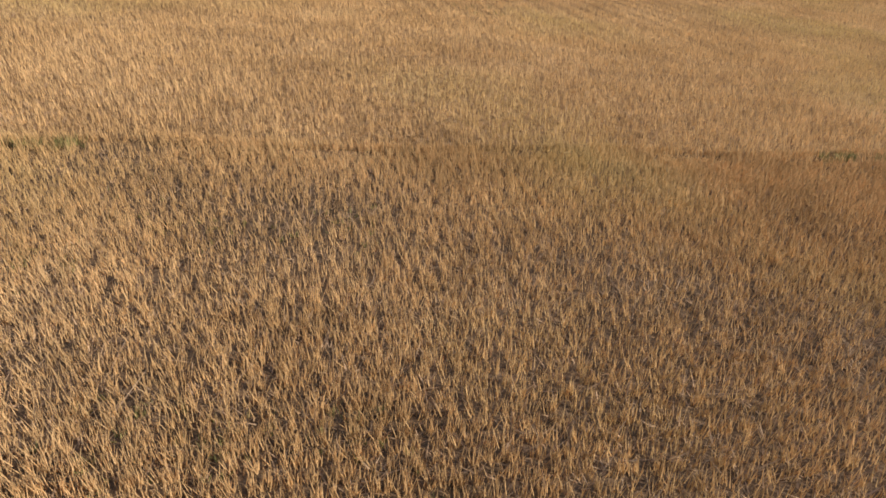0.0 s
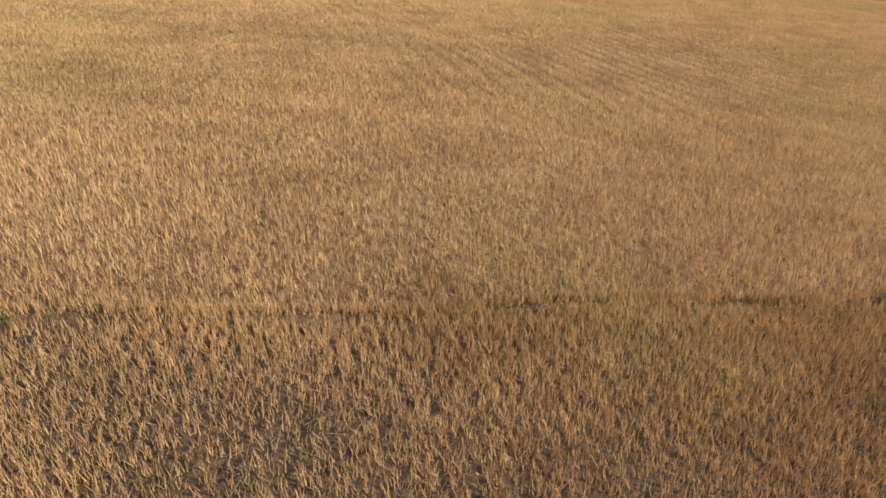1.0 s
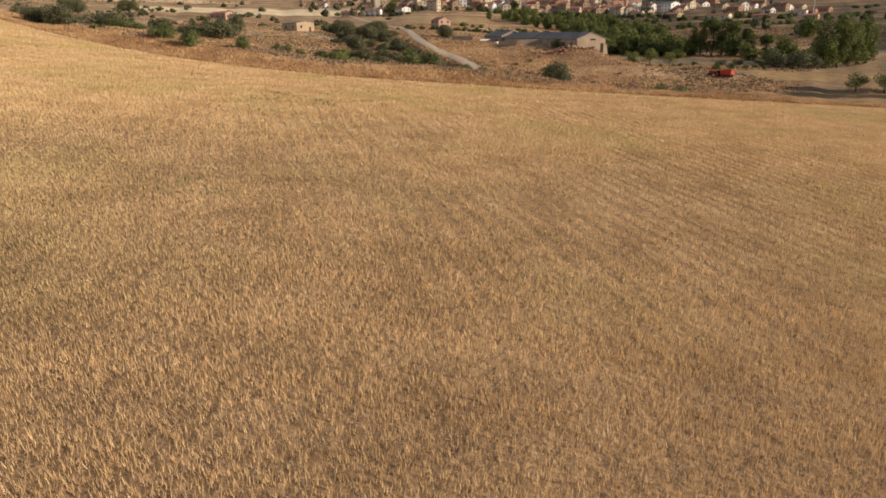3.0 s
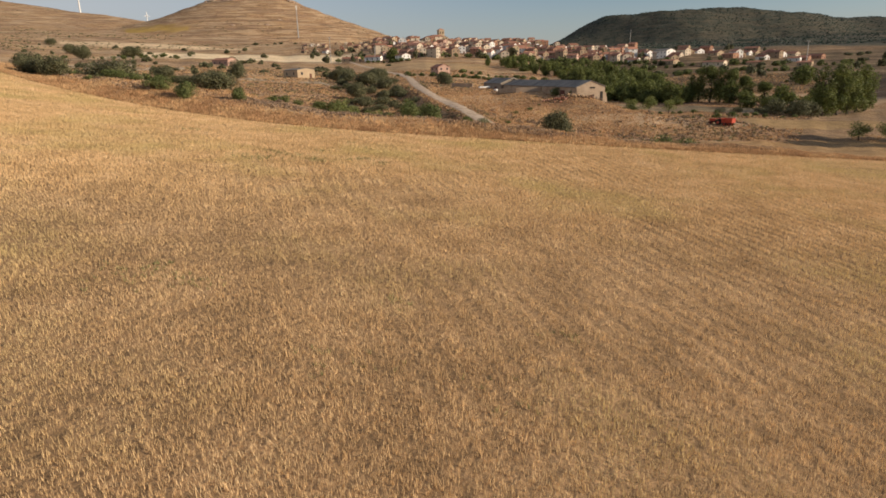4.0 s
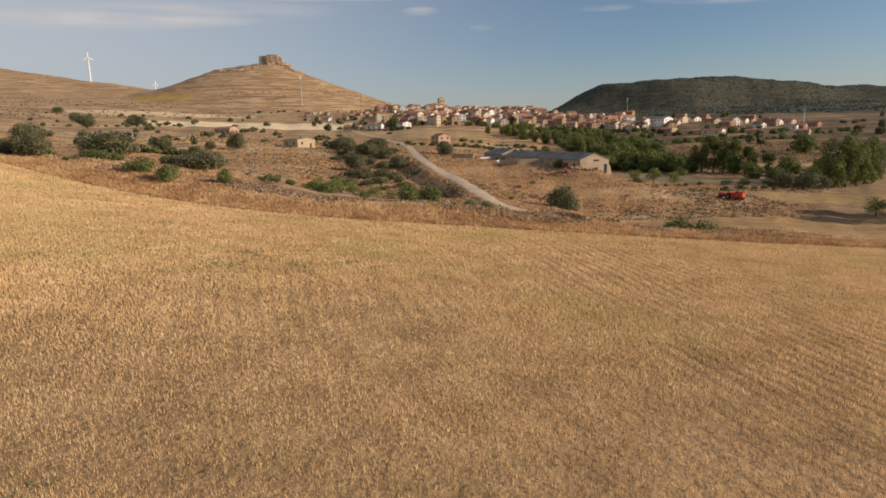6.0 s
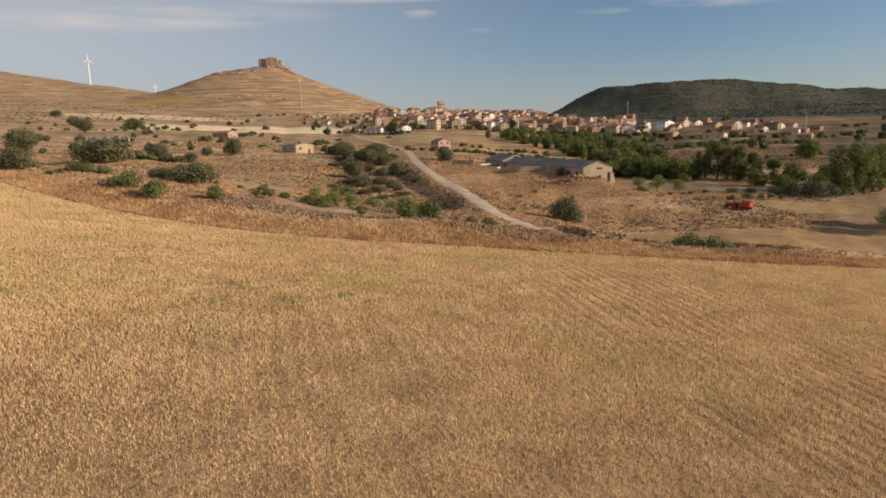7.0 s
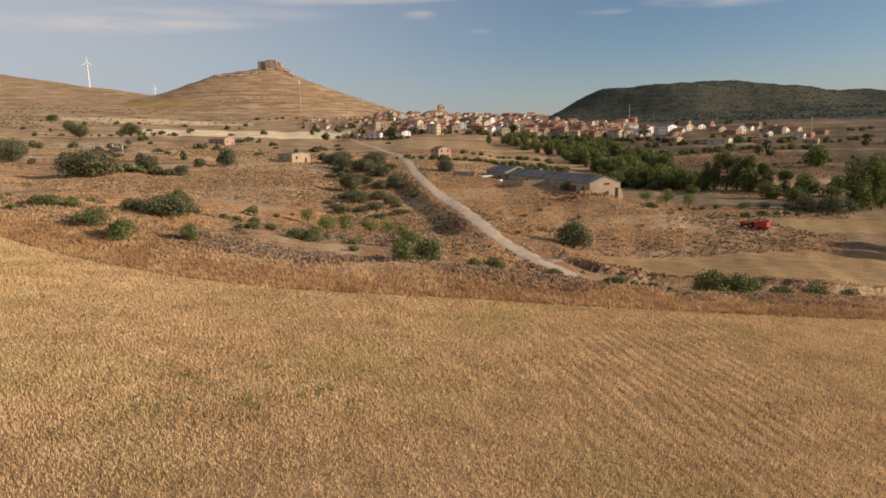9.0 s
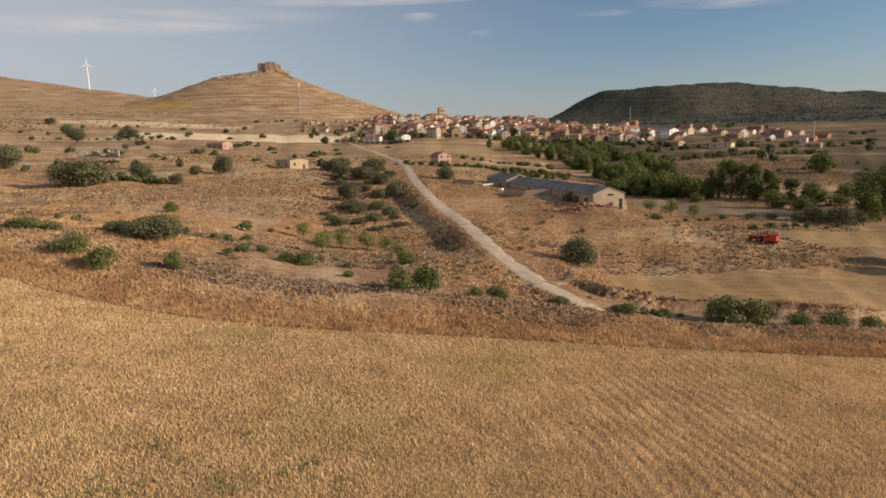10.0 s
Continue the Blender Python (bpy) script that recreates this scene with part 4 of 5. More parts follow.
for ax, ay, aw, ah in [(-27.5, 165.2, 3.1, 3.0), (-18.6, 137.2, 2.9, 3.0), (-19.2, 159.6, 3.4, 3.7), (-14.6, 160.8, 3.3, 3.3),
                       (-11.2, 161.6, 2.9, 2.7), (-22.9, 163, 2.8, 2.7), (-6.8, 136.8, 2.5, 2.0), (65.4, 222.8, 4.9, 4.6), (69, 215.2, 4.2, 3.9),
                       (62.3, 232, 4, 3.7), (92.3, 160, 4.5, 3.8), (96.9, 157.2, 4.7, 4.1)]:
    grow("almond", ax, ay, aw * 1.25, ah * 1.15, "small bright green almond tree on red earth", group="almond trees")

for px, py, pw, ph in [(96, 271, 5, 13), (99.5, 270, 6, 17), (103, 268.5, 6, 18.5), (106.5, 268, 5.5, 16), (110, 266, 6.5, 16.5), (113.5, 263, 6, 13), (117.6, 256, 7, 11), (122, 252, 7, 8.5),
                       (114, 212, 8, 18), (119, 213, 8, 19), (112.6, 259, 7, 9.5), (124, 216, 7, 16), (129, 220, 8, 18), (134, 224, 8, 15), (103, 151, 9, 13), (109, 157, 9, 15)]:
    grow("poplar", px, py, pw, ph * 0.88, "tall green poplar beside the stream", group="trees along the stream")
for px, py, pw, ph in [(96.6, 206, 7, 5.5), (100.7, 200.7, 7, 5.5), (90.4, 276.8, 9, 9), (92, 205, 5, 2.6), (87, 209, 4, 2.2),
                       (105, 202, 6, 5), (108, 262, 9, 9), (104, 240, 8, 6), (110, 236, 8, 5), (83, 284, 9, 9), (122, 250, 10, 8)]:
    grow("grove" if py < 230 else "river", px, py, pw, ph, "green broadleaf tree beside the stream", group="trees along the stream")
stream = random.Random(5)
for k in range(150):
    f = stream.random()
    y = 285 + 260 * f
    mid = 84 + 26 * math.sin(f * 2.4) - 26 * f
    x = mid + stream.uniform(-1, 1) * (9 + 42 * f)
    grow("river", x, y, stream.uniform(4, 10), stream.uniform(3.5, 10), "green broadleaf tree beside the stream", group="trees along the stream")
for k in range(38):
    y = stream.uniform(205, 330)
    x = float(road_x(y)) - stream.uniform(7, 32)
    if y > 270 and x < -46:
        continue
    grow("grove", x, y, stream.uniform(3.5, 7), stream.uniform(1.6, 3.6), "grey-green oak in the thicket below the track", group="thicket of oaks")
for k in range(200):
    y = stream.uniform(104, 215)
    x = stream.uniform(-0.72, 0.5) * (y - 30)
    if y > float(edge_y(x)) + 5 and abs(x - float(road_x(y))) > 3.2 and float(inside(np.array(x), np.array(y), STUBBLE_RIGHT)) < -1 and x < 60:
        w = stream.uniform(0.7, 2.2)
        if stream.random() < 0.3:
            grow("low", x, y, w, w * stream.uniform(0.4, 0.6), "low olive-green bush on stony ground", category="bush", group="low bushes")
        else:
            grow("grey", x, y, w, w * stream.uniform(0.3, 0.5), "low grey-brown thorn bush on stony ground", category="bush", group="thorn bushes")
for k in range(34):
    x, y = stream.uniform(-190, -20), stream.uniform(290, 540)
    if abs(x - float(road_x(y))) > 7:
        grow("speck", x, y, stream.uniform(2.5, 7), stream.uniform(1.6, 4), "small dark bush on the dry slope", category="bush", group="far bushes")
for k in range(44):
    y = stream.choice((440, 520, 640, 760, 980)) + stream.gauss(0, 14)
    x = stream.uniform(-0.62, -0.1) * y
    grow("speck", x, y, stream.uniform(3, 9), stream.uniform(2, 5), "small dark tree on the far slope", group="far trees")
for k in range(34):
    y = stream.choice((420, 470, 540, 640, 760)) + stream.gauss(0, 12)
    x = stream.uniform(0.2, 0.66) * y
    grow("speck", x, y, stream.uniform(4, 10), stream.uniform(3, 7), "small dark tree on the far slope", group="far trees")
for k in range(60):
    y = stream.uniform(590, 800)
    x = stream.uniform(-130, 220)
    grow("speck", x, y, stream.uniform(4, 9), stream.uniform(4, 9), "green garden tree among the village houses", group="village trees")

for x, y, w, h in ((-24, 188, 6, 2.4), (-20, 192, 5, 1.8), (-17, 196, 6, 2.2), (-14, 207, 5, 2.6), (-12, 199, 4, 1.5), (-27, 196, 4, 1.6), (-10, 188, 5, 1.4), (-30, 203, 4, 1.4),
                   (-15, 184, 5, 1.3), (-8, 214, 4, 2), (-22, 180, 4, 1.3)):
    grow("grove", x, y, w, h, "low grey-green oak scrub in the hollow", category="bush", group="oak scrub in the hollow")
grow("river", -40, 590, 13, 12, "large round green tree at the village edge", group="village trees")
for k in range(30):
    f = k / 30
    x, y = 66 + 36 * f + stream.gauss(0, 2), 289 - 12 * f + stream.gauss(0, 4)
    h = stream.uniform(3.5, 8)
    grow("river", x, y, h * stream.uniform(1.0, 1.4), h, "green broadleaf tree beside the stream", group="trees along the stream")
for x, y, w, h in ((104, 209, 8, 4.5), (84, 214, 4, 1.8), (181, 346, 13, 10), (140, 262, 8, 6), (147, 270, 7, 5),
                   (152, 276, 6, 4), (128, 246, 7, 4), (134, 236, 6, 3.5), (88, 262, 6, 3.5)):
    grow("grove" if y < 230 else "river", x, y, w, h, "dark green bush on the valley floor", category="bush", group="bushes on the valley floor")
# straggling hedges along the old field edges
for x0, y0, x1, y1, count, tall in ((4, 347, 62, 343, 26, 2.2), (26, 318, 60, 330, 12, 2.6), (-292, 622, -222, 590, 14, 3.5), (-100, 246, -84, 238, 8, 2.6),
                                    (14, 400, 60, 378, 14, 2.4), (-20, 352, 2, 342, 7, 2.6), (-60, 575, -20, 560, 10, 3), (52, 205, 84, 212, 7, 1.2),
                                    (-330, 585, -225, 575, 12, 3), (120, 420, 260, 470, 26, 3.5), (150, 500, 330, 520, 26, 4), (140, 350, 220, 372, 8, 2),
                                    (70, 190, 100, 196, 8, 1.4), (-40, 128, -26, 131, 7, 0.9), (20, 112, 30, 115, 6, 1.0), (52, 112.4, 68, 113.5, 8, 1.1),
                                    (-90, 620, 60, 600, 24, 5), (60, 590, 190, 560, 26, 5)):
    for k in range(count):
        f = (k + stream.uniform(-0.5, 0.5)) / count
        h = tall * stream.uniform(0.5, 1.2)
        grow("hedge", x0 + (x1 - x0) * f + stream.gauss(0, 0.6), y0 + (y1 - y0) * f + stream.gauss(0, 0.8), h * stream.uniform(1.3, 2.0), h,
             "straggling green hedge bush along a field edge", category="bush", group="hedge bushes")


# ---- dry grass and scrub ----
def build_scrub():
    rng = np.random.default_rng(8)
    n = 42000
    x = rng.uniform(-75, 75, n)
    y = edge_y(x) - 0.4 + np.abs(rng.normal(0, 3.6, n))
    keep = ((np.abs(x - road_x(y)) > 2.4) | (y < 109.5)) & (inside(x, y, STUBBLE_RIGHT) < 0) & (np.abs(x) < 0.8 * (y - 20)) & ((x < 14) | (y < edge_y(x) + 17))
    x, y = x[keep], y[keep]
    v, t = tufts(rng, x, y, sheet_height(x, y), rng.uniform(0.14, 0.42, len(x)), np.full(len(x), 0.05), 4, 0.45)
    ob = swarm("dry_grass", v, t, DRY_GRASS)
    tagged(ob, "tall tawny dry grass along the field edge", "grass", kind="stuff")
    n = 230000
    y = 98 + 190 * rng.uniform(0, 1, n) ** 1.6
    x = rng.uniform(-0.72, 0.72, n) * (y - 25)
    keep = (y > edge_y(x) + 3) & (np.abs(x - road_x(y)) > 2.4) & (inside(x, y, STUBBLE_RIGHT) < 0) & (inside(x, y, STUBBLE_RIVER) < 0)
    keep &= (inside(x, y, PALE_PLOT) < 0) & (noise2(x, y, 7) + 0.5 * noise2(x, y, 2) > -0.12) & ((x < 110) | (y < 200))
    x, y = x[keep], y[keep]
    v, t = tufts(rng, x, y, sheet_height(x, y), rng.uniform(0.08, 0.34, len(x)), rng.uniform(0.04, 0.1, len(x)), 3, 0.8)
    ob = swarm("meadow_grass", v, t, DRY_GRASS)
    tagged(ob, "sparse dry grass on stony red ground", "grass", kind="stuff")
    n = 42000
    y = 97 + 170 * rng.uniform(0, 1, n) ** 1.5
    x = rng.uniform(-0.72, 0.6, n) * (y - 25)
    band = bump((y - edge_y(x) - 11) / 5, 1.0) * (x < 26)
    keep = (y > edge_y(x) + 3) & (np.abs(x - road_x(y)) > 2.4) & (inside(x, y, STUBBLE_RIGHT) < 0) & (inside(x, y, STUBBLE_RIVER) < 0) & (inside(x, y, PALE_PLOT) < 0)
    keep &= noise2(x + 31, y, 5) + 0.9 * band + 0.1 * (x > road_x(y) + 3) * (y > 118) > 0.35
    x, y = x[keep], y[keep]
    v, t = tufts(rng, x, y, sheet_height(x, y), rng.uniform(0.1, 0.35, len(x)), rng.uniform(0.08, 0.18, len(x)), 6, 1.0)
    ob = swarm("thorn_scrub", v, t, THORN)
    tagged(ob, "low grey-brown thorny scrub on the bank", "scrub", kind="stuff")
    # clumps over the open land, thinning with distance
    hollow = lambda x, y: ramp(-3, -8, x - road_x(y)) * ramp(-42, -22, x - road_x(y)) * ramp(128, 150, y) * ramp(330, 280, y)
    for name, label, mat, n, bare, low, wide, blades in (
            ("grass_clumps", "pale tufts of dry grass on the open slope", DRY_GRASS, 52000, -0.3, 0.28, 0.13, 5),
            ("thorn_clumps", "grey-brown thorny tufts on the open slope", THORN, 30000, 0.22, 0.34, 0.19, 6),
            ("sage_clumps", "olive tufts of low scrub on the open slope", SAGE, 15000, 0.12, 0.34, 0.18, 6)):
        y = 108 + 330 * rng.uniform(0, 1, n) ** 1.35
        x = rng.uniform(-0.74, 0.6, n) * (y - 28)
        keep = (y > edge_y(x) + 9) & (np.abs(x - road_x(y)) > 2.3) & ((x < 14) | (y > bank_y(x) + 0.5))
        for plot in (STUBBLE_RIGHT, STUBBLE_RIVER, PALE_PLOT, MEADOW):
            keep &= inside(x, y, plot) < 0.3
        keep &= ~((np.abs(x - 33 + 0.26 * (y - 225)) < 9) & (y > 195) & (y < 285))
        rich = noise2(x + 9 * blades, y, 9) + 0.6 * noise2(x, y + 5 * blades, 2.6) + (0.5 * hollow(x, y) if mat is not DRY_GRASS else 0)
        keep &= rich + rng.normal(0, 0.2, n) > bare + (0.4 * (x > road_x(y) + 4) if mat is not DRY_GRASS else 0)
        x, y = x[keep], y[keep]
        grown = rng.uniform(0.55, 1.35, len(x)) * (0.75 + y / 500)
        v, t = tufts(rng, x, y, sheet_height(x, y), low * grown, wide * grown, blades, 0.75)
        tagged(swarm(name, v, t, mat), label, "scrub", kind="stuff")
    # scrub woods on the flat-topped mountain
    n = 13000
    y = np.where(rng.uniform(0, 1, n) < 0.6, rng.uniform(1700, 2080, n), rng.uniform(950, 1700, n))
    x = rng.uniform(0.16, 0.78, n) * y
    v, t = tufts(rng, x, y, sheet_height(x, y), rng.uniform(0.8, 2.2, n), rng.uniform(1.0, 2.2, n), 3, 0.4)
    ob = swarm("mountain_scrub", v, t, MOUNTAIN_LEAF)
    tagged(ob, "dark scrub woods on the flat-topped mountain", "scrub", kind="stuff")
    # low scrub scattered over the castle hill and the far slopes
    n = 8000
    y = rng.uniform(620, 2300, n)
    x = rng.uniform(-0.72, -0.02, n) * y
    keep = (noise2(x, y, 60) + 0.6 * noise2(x, y, 17) > -0.1) & (inside(x, y, SUNFLOWERS) < 0) & (inside(x, y, LEFT_STUBBLE) < 0)
    x, y = x[keep], y[keep]
    v, t = tufts(rng, x, y, sheet_height(x, y), rng.uniform(0.4, 1.4, len(x)), rng.uniform(0.6, 1.7, len(x)), 3, 0.5)
    ob = swarm("hill_scrub", v, t, OAK_LEAF)
    tagged(ob, "low olive scrub scattered over the castle hill", "scrub", kind="stuff")


build_scrub()


# ---- buildings ----
def gable_house(name, x, y, turn, w, d, h, rise, wall_mat, roof_mat, label, windows=2, storeys=1, category="house",
                group="", door=True, z=None, gable_window=True, overhang=0.35, sink=2.0):
    """A house with gable ends: walls, two roof slopes with thickness, windows with panes, a door. w: gable width, d: length."""
    z = min(ground_at(x + dx, y + dy) for dx in (-w / 2, w / 2) for dy in (-d / 2, d / 2)) if z is None else z
    thing = holder(name, x, y, z, turn)
    tagged(thing, label, category, group)
    b = -sink
    v = [(-w / 2, -d / 2, b), (w / 2, -d / 2, b), (w / 2, -d / 2, h), (0, -d / 2, h + rise), (-w / 2, -d / 2, h),
         (-w / 2, d / 2, b), (w / 2, d / 2, b), (w / 2, d / 2, h), (0, d / 2, h + rise), (-w / 2, d / 2, h)]
    f = [(0, 1, 2, 3, 4), (9, 8, 7, 6, 5), (1, 6, 7, 2), (5, 0, 4, 9), (2, 7, 8, 3), (3, 8, 9, 4)]
    solid("wall", v, f, wall_mat, thing)
    o, t = overhang, 0.16
    s = rise / (w / 2)
    top = h + rise + 0.05
    eave = h + 0.05 - o * s
    for side in (-1, 1):
        xs, ys = side * (w / 2 + o), d / 2 + o * 0.6
        v = [(0, -ys, top), (xs, -ys, eave), (xs, ys, eave), (0, ys, top),
             (0, -ys, top + t), (xs, -ys, eave + t), (xs, ys, eave + t), (0, ys, top + t)]
        f = [(0, 1, 2, 3), (7, 6, 5, 4), (0, 4, 5, 1), (1, 5, 6, 2), (2, 6, 7, 3), (3, 7, 4, 0)]
        solid("roof_slope", v, f if side > 0 else [q[::-1] for q in f], roof_mat, thing)
    for level in range(storeys):
        zc = h * (level + 0.42) / storeys
        hh = min(1.2, h / storeys * 0.42)
        for k in range(windows):
            yy = (k + 0.5) / windows * d - d / 2
            for side in (-1, 1):
                box("window", (0.12, 0.95, hh), (side * (w / 2 + 0.02), yy, zc), GLASS, thing)
        for xx in ((-w / 4, w / 4) if gable_window else ()):
            if not (level == 0 and door and xx > 0):
                box("window", (0.95, 0.12, hh), (xx, -d / 2 - 0.02, zc), GLASS, thing)
    if door:
        box("door", (1.1, 0.14, 2.05), (w / 4, -d / 2 - 0.02, 0), WOOD_DOOR, thing)
    return thing


def build_barns():
    """Two long low sheds end to end, with the yard walls in front."""
    turn = 14.7
    m = pose(0, 0, 0, 0, 0, turn)
    ax, wx = Vector((-math.sin(radians(turn)), math.cos(radians(turn)), 0)), Vector((math.cos(radians(turn)), math.sin(radians(turn)), 0))
    near = Vector((37.1, 197.9, 0))
    w, d = 8.6, 58.0
    c = near + wx * (w / 2) + ax * (d / 2)
    barn = gable_house("barn", c.x, c.y, turn, w, d, 3.8, 1.6, RENDER_OCHRE, SHEET_ROOF,
                       "long ochre-rendered farm shed with grey sheet roof", windows=0, category="barn", door=False, z=-1.4,
                       gable_window=False, overhang=0.3)
    tall = lambda name, x, y, ww, hh, z, mat, thick=0.16: box(name, (ww, thick, hh), (x, y, z), mat, barn)
    tall("door", 0.6, -d / 2 - 0.03, 0.8, 1.7, 0, DARK)
    tall("door", 3.3, -d / 2 - 0.03, 0.75, 2.5, 0, DARK)
    tall("window", 0.1, -d / 2 - 0.03, 0.6, 0.4, 3.4, DARK)
    tall("window", 0.9, -d / 2 - 0.03, 0.6, 0.4, 3.4, DARK)
    box("buttress", (1.0, 3.2, 2.6), (w / 2 + 0.4, -d / 2 + 1.6, -0.4), RENDER_OCHRE, barn, tip=(0.8, 0.6))
    for k, (yy, ww, hh, mat) in enumerate(((-d / 2 + 9, 3.0, 2.9, WOOD_DOOR), (d / 2 - 22, 2.2, 2.6, DARK), (-d / 2 + 16, 1.0, 0.7, WHITE))):
        box("door" if k < 2 else "sign_panel", (0.16, ww, hh), (-w / 2 - 0.03, yy, 0 if k < 2 else 2.0), mat, barn)
    box("window", (0.14, 1.4, 1.3), (-w / 2 - 0.02, d / 2 - 17, 1.7), DARK, barn)
    c = near + wx * (w / 2 - 0.7) + ax * (d + 10)
    shed = gable_house("shed", c.x, c.y, turn, 8.8, 20, 3.9, 1.7, RENDER_GREY, SHEET_ROOF,
                       "grey farm shed with sheet roof joined to the barn", windows=0, category="shed", door=False, z=-1.0,
                       gable_window=False, overhang=0.3)
    box("door", (0.16, 2.2, 2.8), (-4.43, -4, 0), WOOD_DOOR, shed)
    box("window", (0.16, 1.2, 0.8), (-4.43, 4, 1.8), DARK, shed)
    for side in (-1, 1):
        v = [(0, -10.25, 5.62), (side * 4.85, -10.25, 3.74), (side * 4.85, -10.55, 3.74), (0, -10.55, 5.62),
             (0, -10.25, 5.95), (side * 4.85, -10.25, 4.1), (side * 4.85, -10.55, 4.1), (0, -10.55, 5.95)]
        f = [(0, 1, 2, 3), (7, 6, 5, 4), (0, 4, 5, 1), (1, 5, 6, 2), (2, 6, 7, 3), (3, 7, 4, 0)]
        solid("gable_coping", v, f, STONE, shed, "pale gable coping")

    def wall(name, a, b, ha, hb, label):
        a, b = Vector(a), Vector(b)
        n = (b - a).normalized().cross(Vector((0, 0, 1))) * 0.16
        z0, z1 = ground_at(a.x, a.y), ground_at(b.x, b.y)
        v = []
        for p, z, hh in ((a, z0, ha), (b, z1, hb)):
            for s in (-1, 1):
                v += [(p.x + s * n.x, p.y + s * n.y, z - 0.6), (p.x + s * n.x, p.y + s * n.y, z + hh)]
        f = [(0, 2, 3, 1), (4, 5, 7, 6), (0, 1, 5, 4), (2, 6, 7, 3), (1, 3, 7, 5), (0, 4, 6, 2)]
        tagged(solid(name, v, f, RENDER_OCHRE), label, "wall")

    wall("yard_wall", (23.2, 221.6, 0), (31.6, 221.2, 0), 1.7, 1.7, "ochre rendered yard wall beside the barn")
    wall("yard_wall", (23.2, 221.6, 0), (18.6, 233.0, 0), 1.5, 1.3, "low rendered yard wall in shade")
    wall("yard_wall", (11.6, 261.0, 0), (4.0, 265.0, 0), 1.6, 1.5, "ochre rendered yard wall end")


build_barns()


def rubble(x, y, size, n, label, mat=STONE, seed=1):
    """A heap of broken blocks."""
    rng = random.Random(seed)
    thing = holder("rubble_heap", x, y, ground_at(x, y))
    tagged(thing, label, "rubble")
    for k in range(n):
        bm = bmesh.new()
        bmesh.ops.create_icosphere(bm, subdivisions=1, radius=rng.uniform(0.16, 0.5) * size)
        for v in bm.verts:
            v.co *= rng.uniform(0.65, 1.2)
            v.co.z *= 0.7
        r = abs(rng.gauss(0, 1.3)) * size
        a = rng.uniform(0, 6.28)
        dx, dy = r * math.cos(a) * 2.0, r * math.sin(a)
        dz = ground_at(x + dx, y + dy) - ground_at(x, y) + max(0, 0.7 * size - r * 0.35)
        bmesh.ops.transform(bm, matrix=pose(dx, dy, dz), verts=bm.verts)
        bm_object("block", bm, mat, thing)


rubble(34.0, 194.0, 1.5, 34, "heap of broken stone and earth beside the barn", EARTH, seed=2)
rubble(41.5, 195.0, 0.9, 14, "small heap of reddish rubble at the barn wall", RENDER_GREY, seed=3)
rubble(-37.4, 158, 0.9, 3, "pale boulders on the dry slope", STONE, seed=4)


# ---- village ----
PLASTERS = [material("plaster_" + n, [tuple(0.8 * c for c in col), col], 0.4, 6, 0.9, 0.1, 6, random_by="object", spread=0.12)
            for n, col in (("white", (0.76, 0.74, 0.70)), ("cream", (0.60, 0.50, 0.38)), ("sand", (0.46, 0.35, 0.23)),
                           ("brick", (0.36, 0.20, 0.13)), ("pink", (0.50, 0.33, 0.26)), ("earth", (0.33, 0.24, 0.16)))]
PLASTER_NAMES = ("white-plastered", "cream-plastered", "sand-coloured stone", "brick-red", "faded pink", "earth-brown stone")


def village_house(rng, x, y, w, d, storeys, kind, turn):
    gable_house("village_house", x, y, turn, w, d, 2.8 * storeys, w * 0.24, PLASTERS[kind], TILE_ROOF,
                PLASTER_NAMES[kind] + " village house with clay-tile roof", windows=max(1, int(d / 6)), storeys=storeys,
                group="village houses", sink=5)


def build_village():
    rng = random.Random(21)
    placed = []

    def put(x, y, w, d, st, kind, turn):
        if all((x - a) ** 2 + (y - b) ** 2 > (0.42 * (w + d + c)) ** 2 * 0.55 for a, b, c in placed):
            placed.append((x, y, (w + d) / 2))
            village_house(rng, x, y, w, d, st, kind, turn)

    # the houses climb from the stream to the church; a looser row runs along the valley
    for k in range(520):
        f = rng.random()
        y = 600 + 290 * f
        x = rng.uniform(-0.10, 0.30) * (y - 41)
        if x < -0.085 * (y - 41) and f < 0.3 or x > 130 and f > 0.7:
            continue
        w, d = rng.uniform(5, 8.5), rng.uniform(6.5, 12)
        put(x, y, w, d, rng.choice((1, 2, 2, 2, 3)), rng.choices(range(6), (3.6, 5, 4, 2, 3, 3))[0], rng.choice((10, 25, 40, 55, 100)) + rng.uniform(-8, 8))
    for k in range(34):
        y = rng.uniform(580, 720)
        x = rng.uniform(0.27, 0.60) * (y - 41)
        w, d = rng.uniform(6, 9), rng.uniform(8, 14)
        put(x, y, w, d, rng.choice((1, 1, 2)), rng.choices(range(6), (5, 3, 3, 2, 1, 3))[0], rng.choice((20, 40)) + rng.uniform(-12, 12))
    for k in range(44):
        y = rng.uniform(740, 980)
        x = rng.uniform(-0.21, -0.085) * (y - 41)
        put(x, y, rng.uniform(3.5, 6), rng.uniform(4.5, 8), 1, rng.choices(range(6), (1, 1.5, 4, 1, 0.6, 6))[0], rng.uniform(0, 60))


build_village()


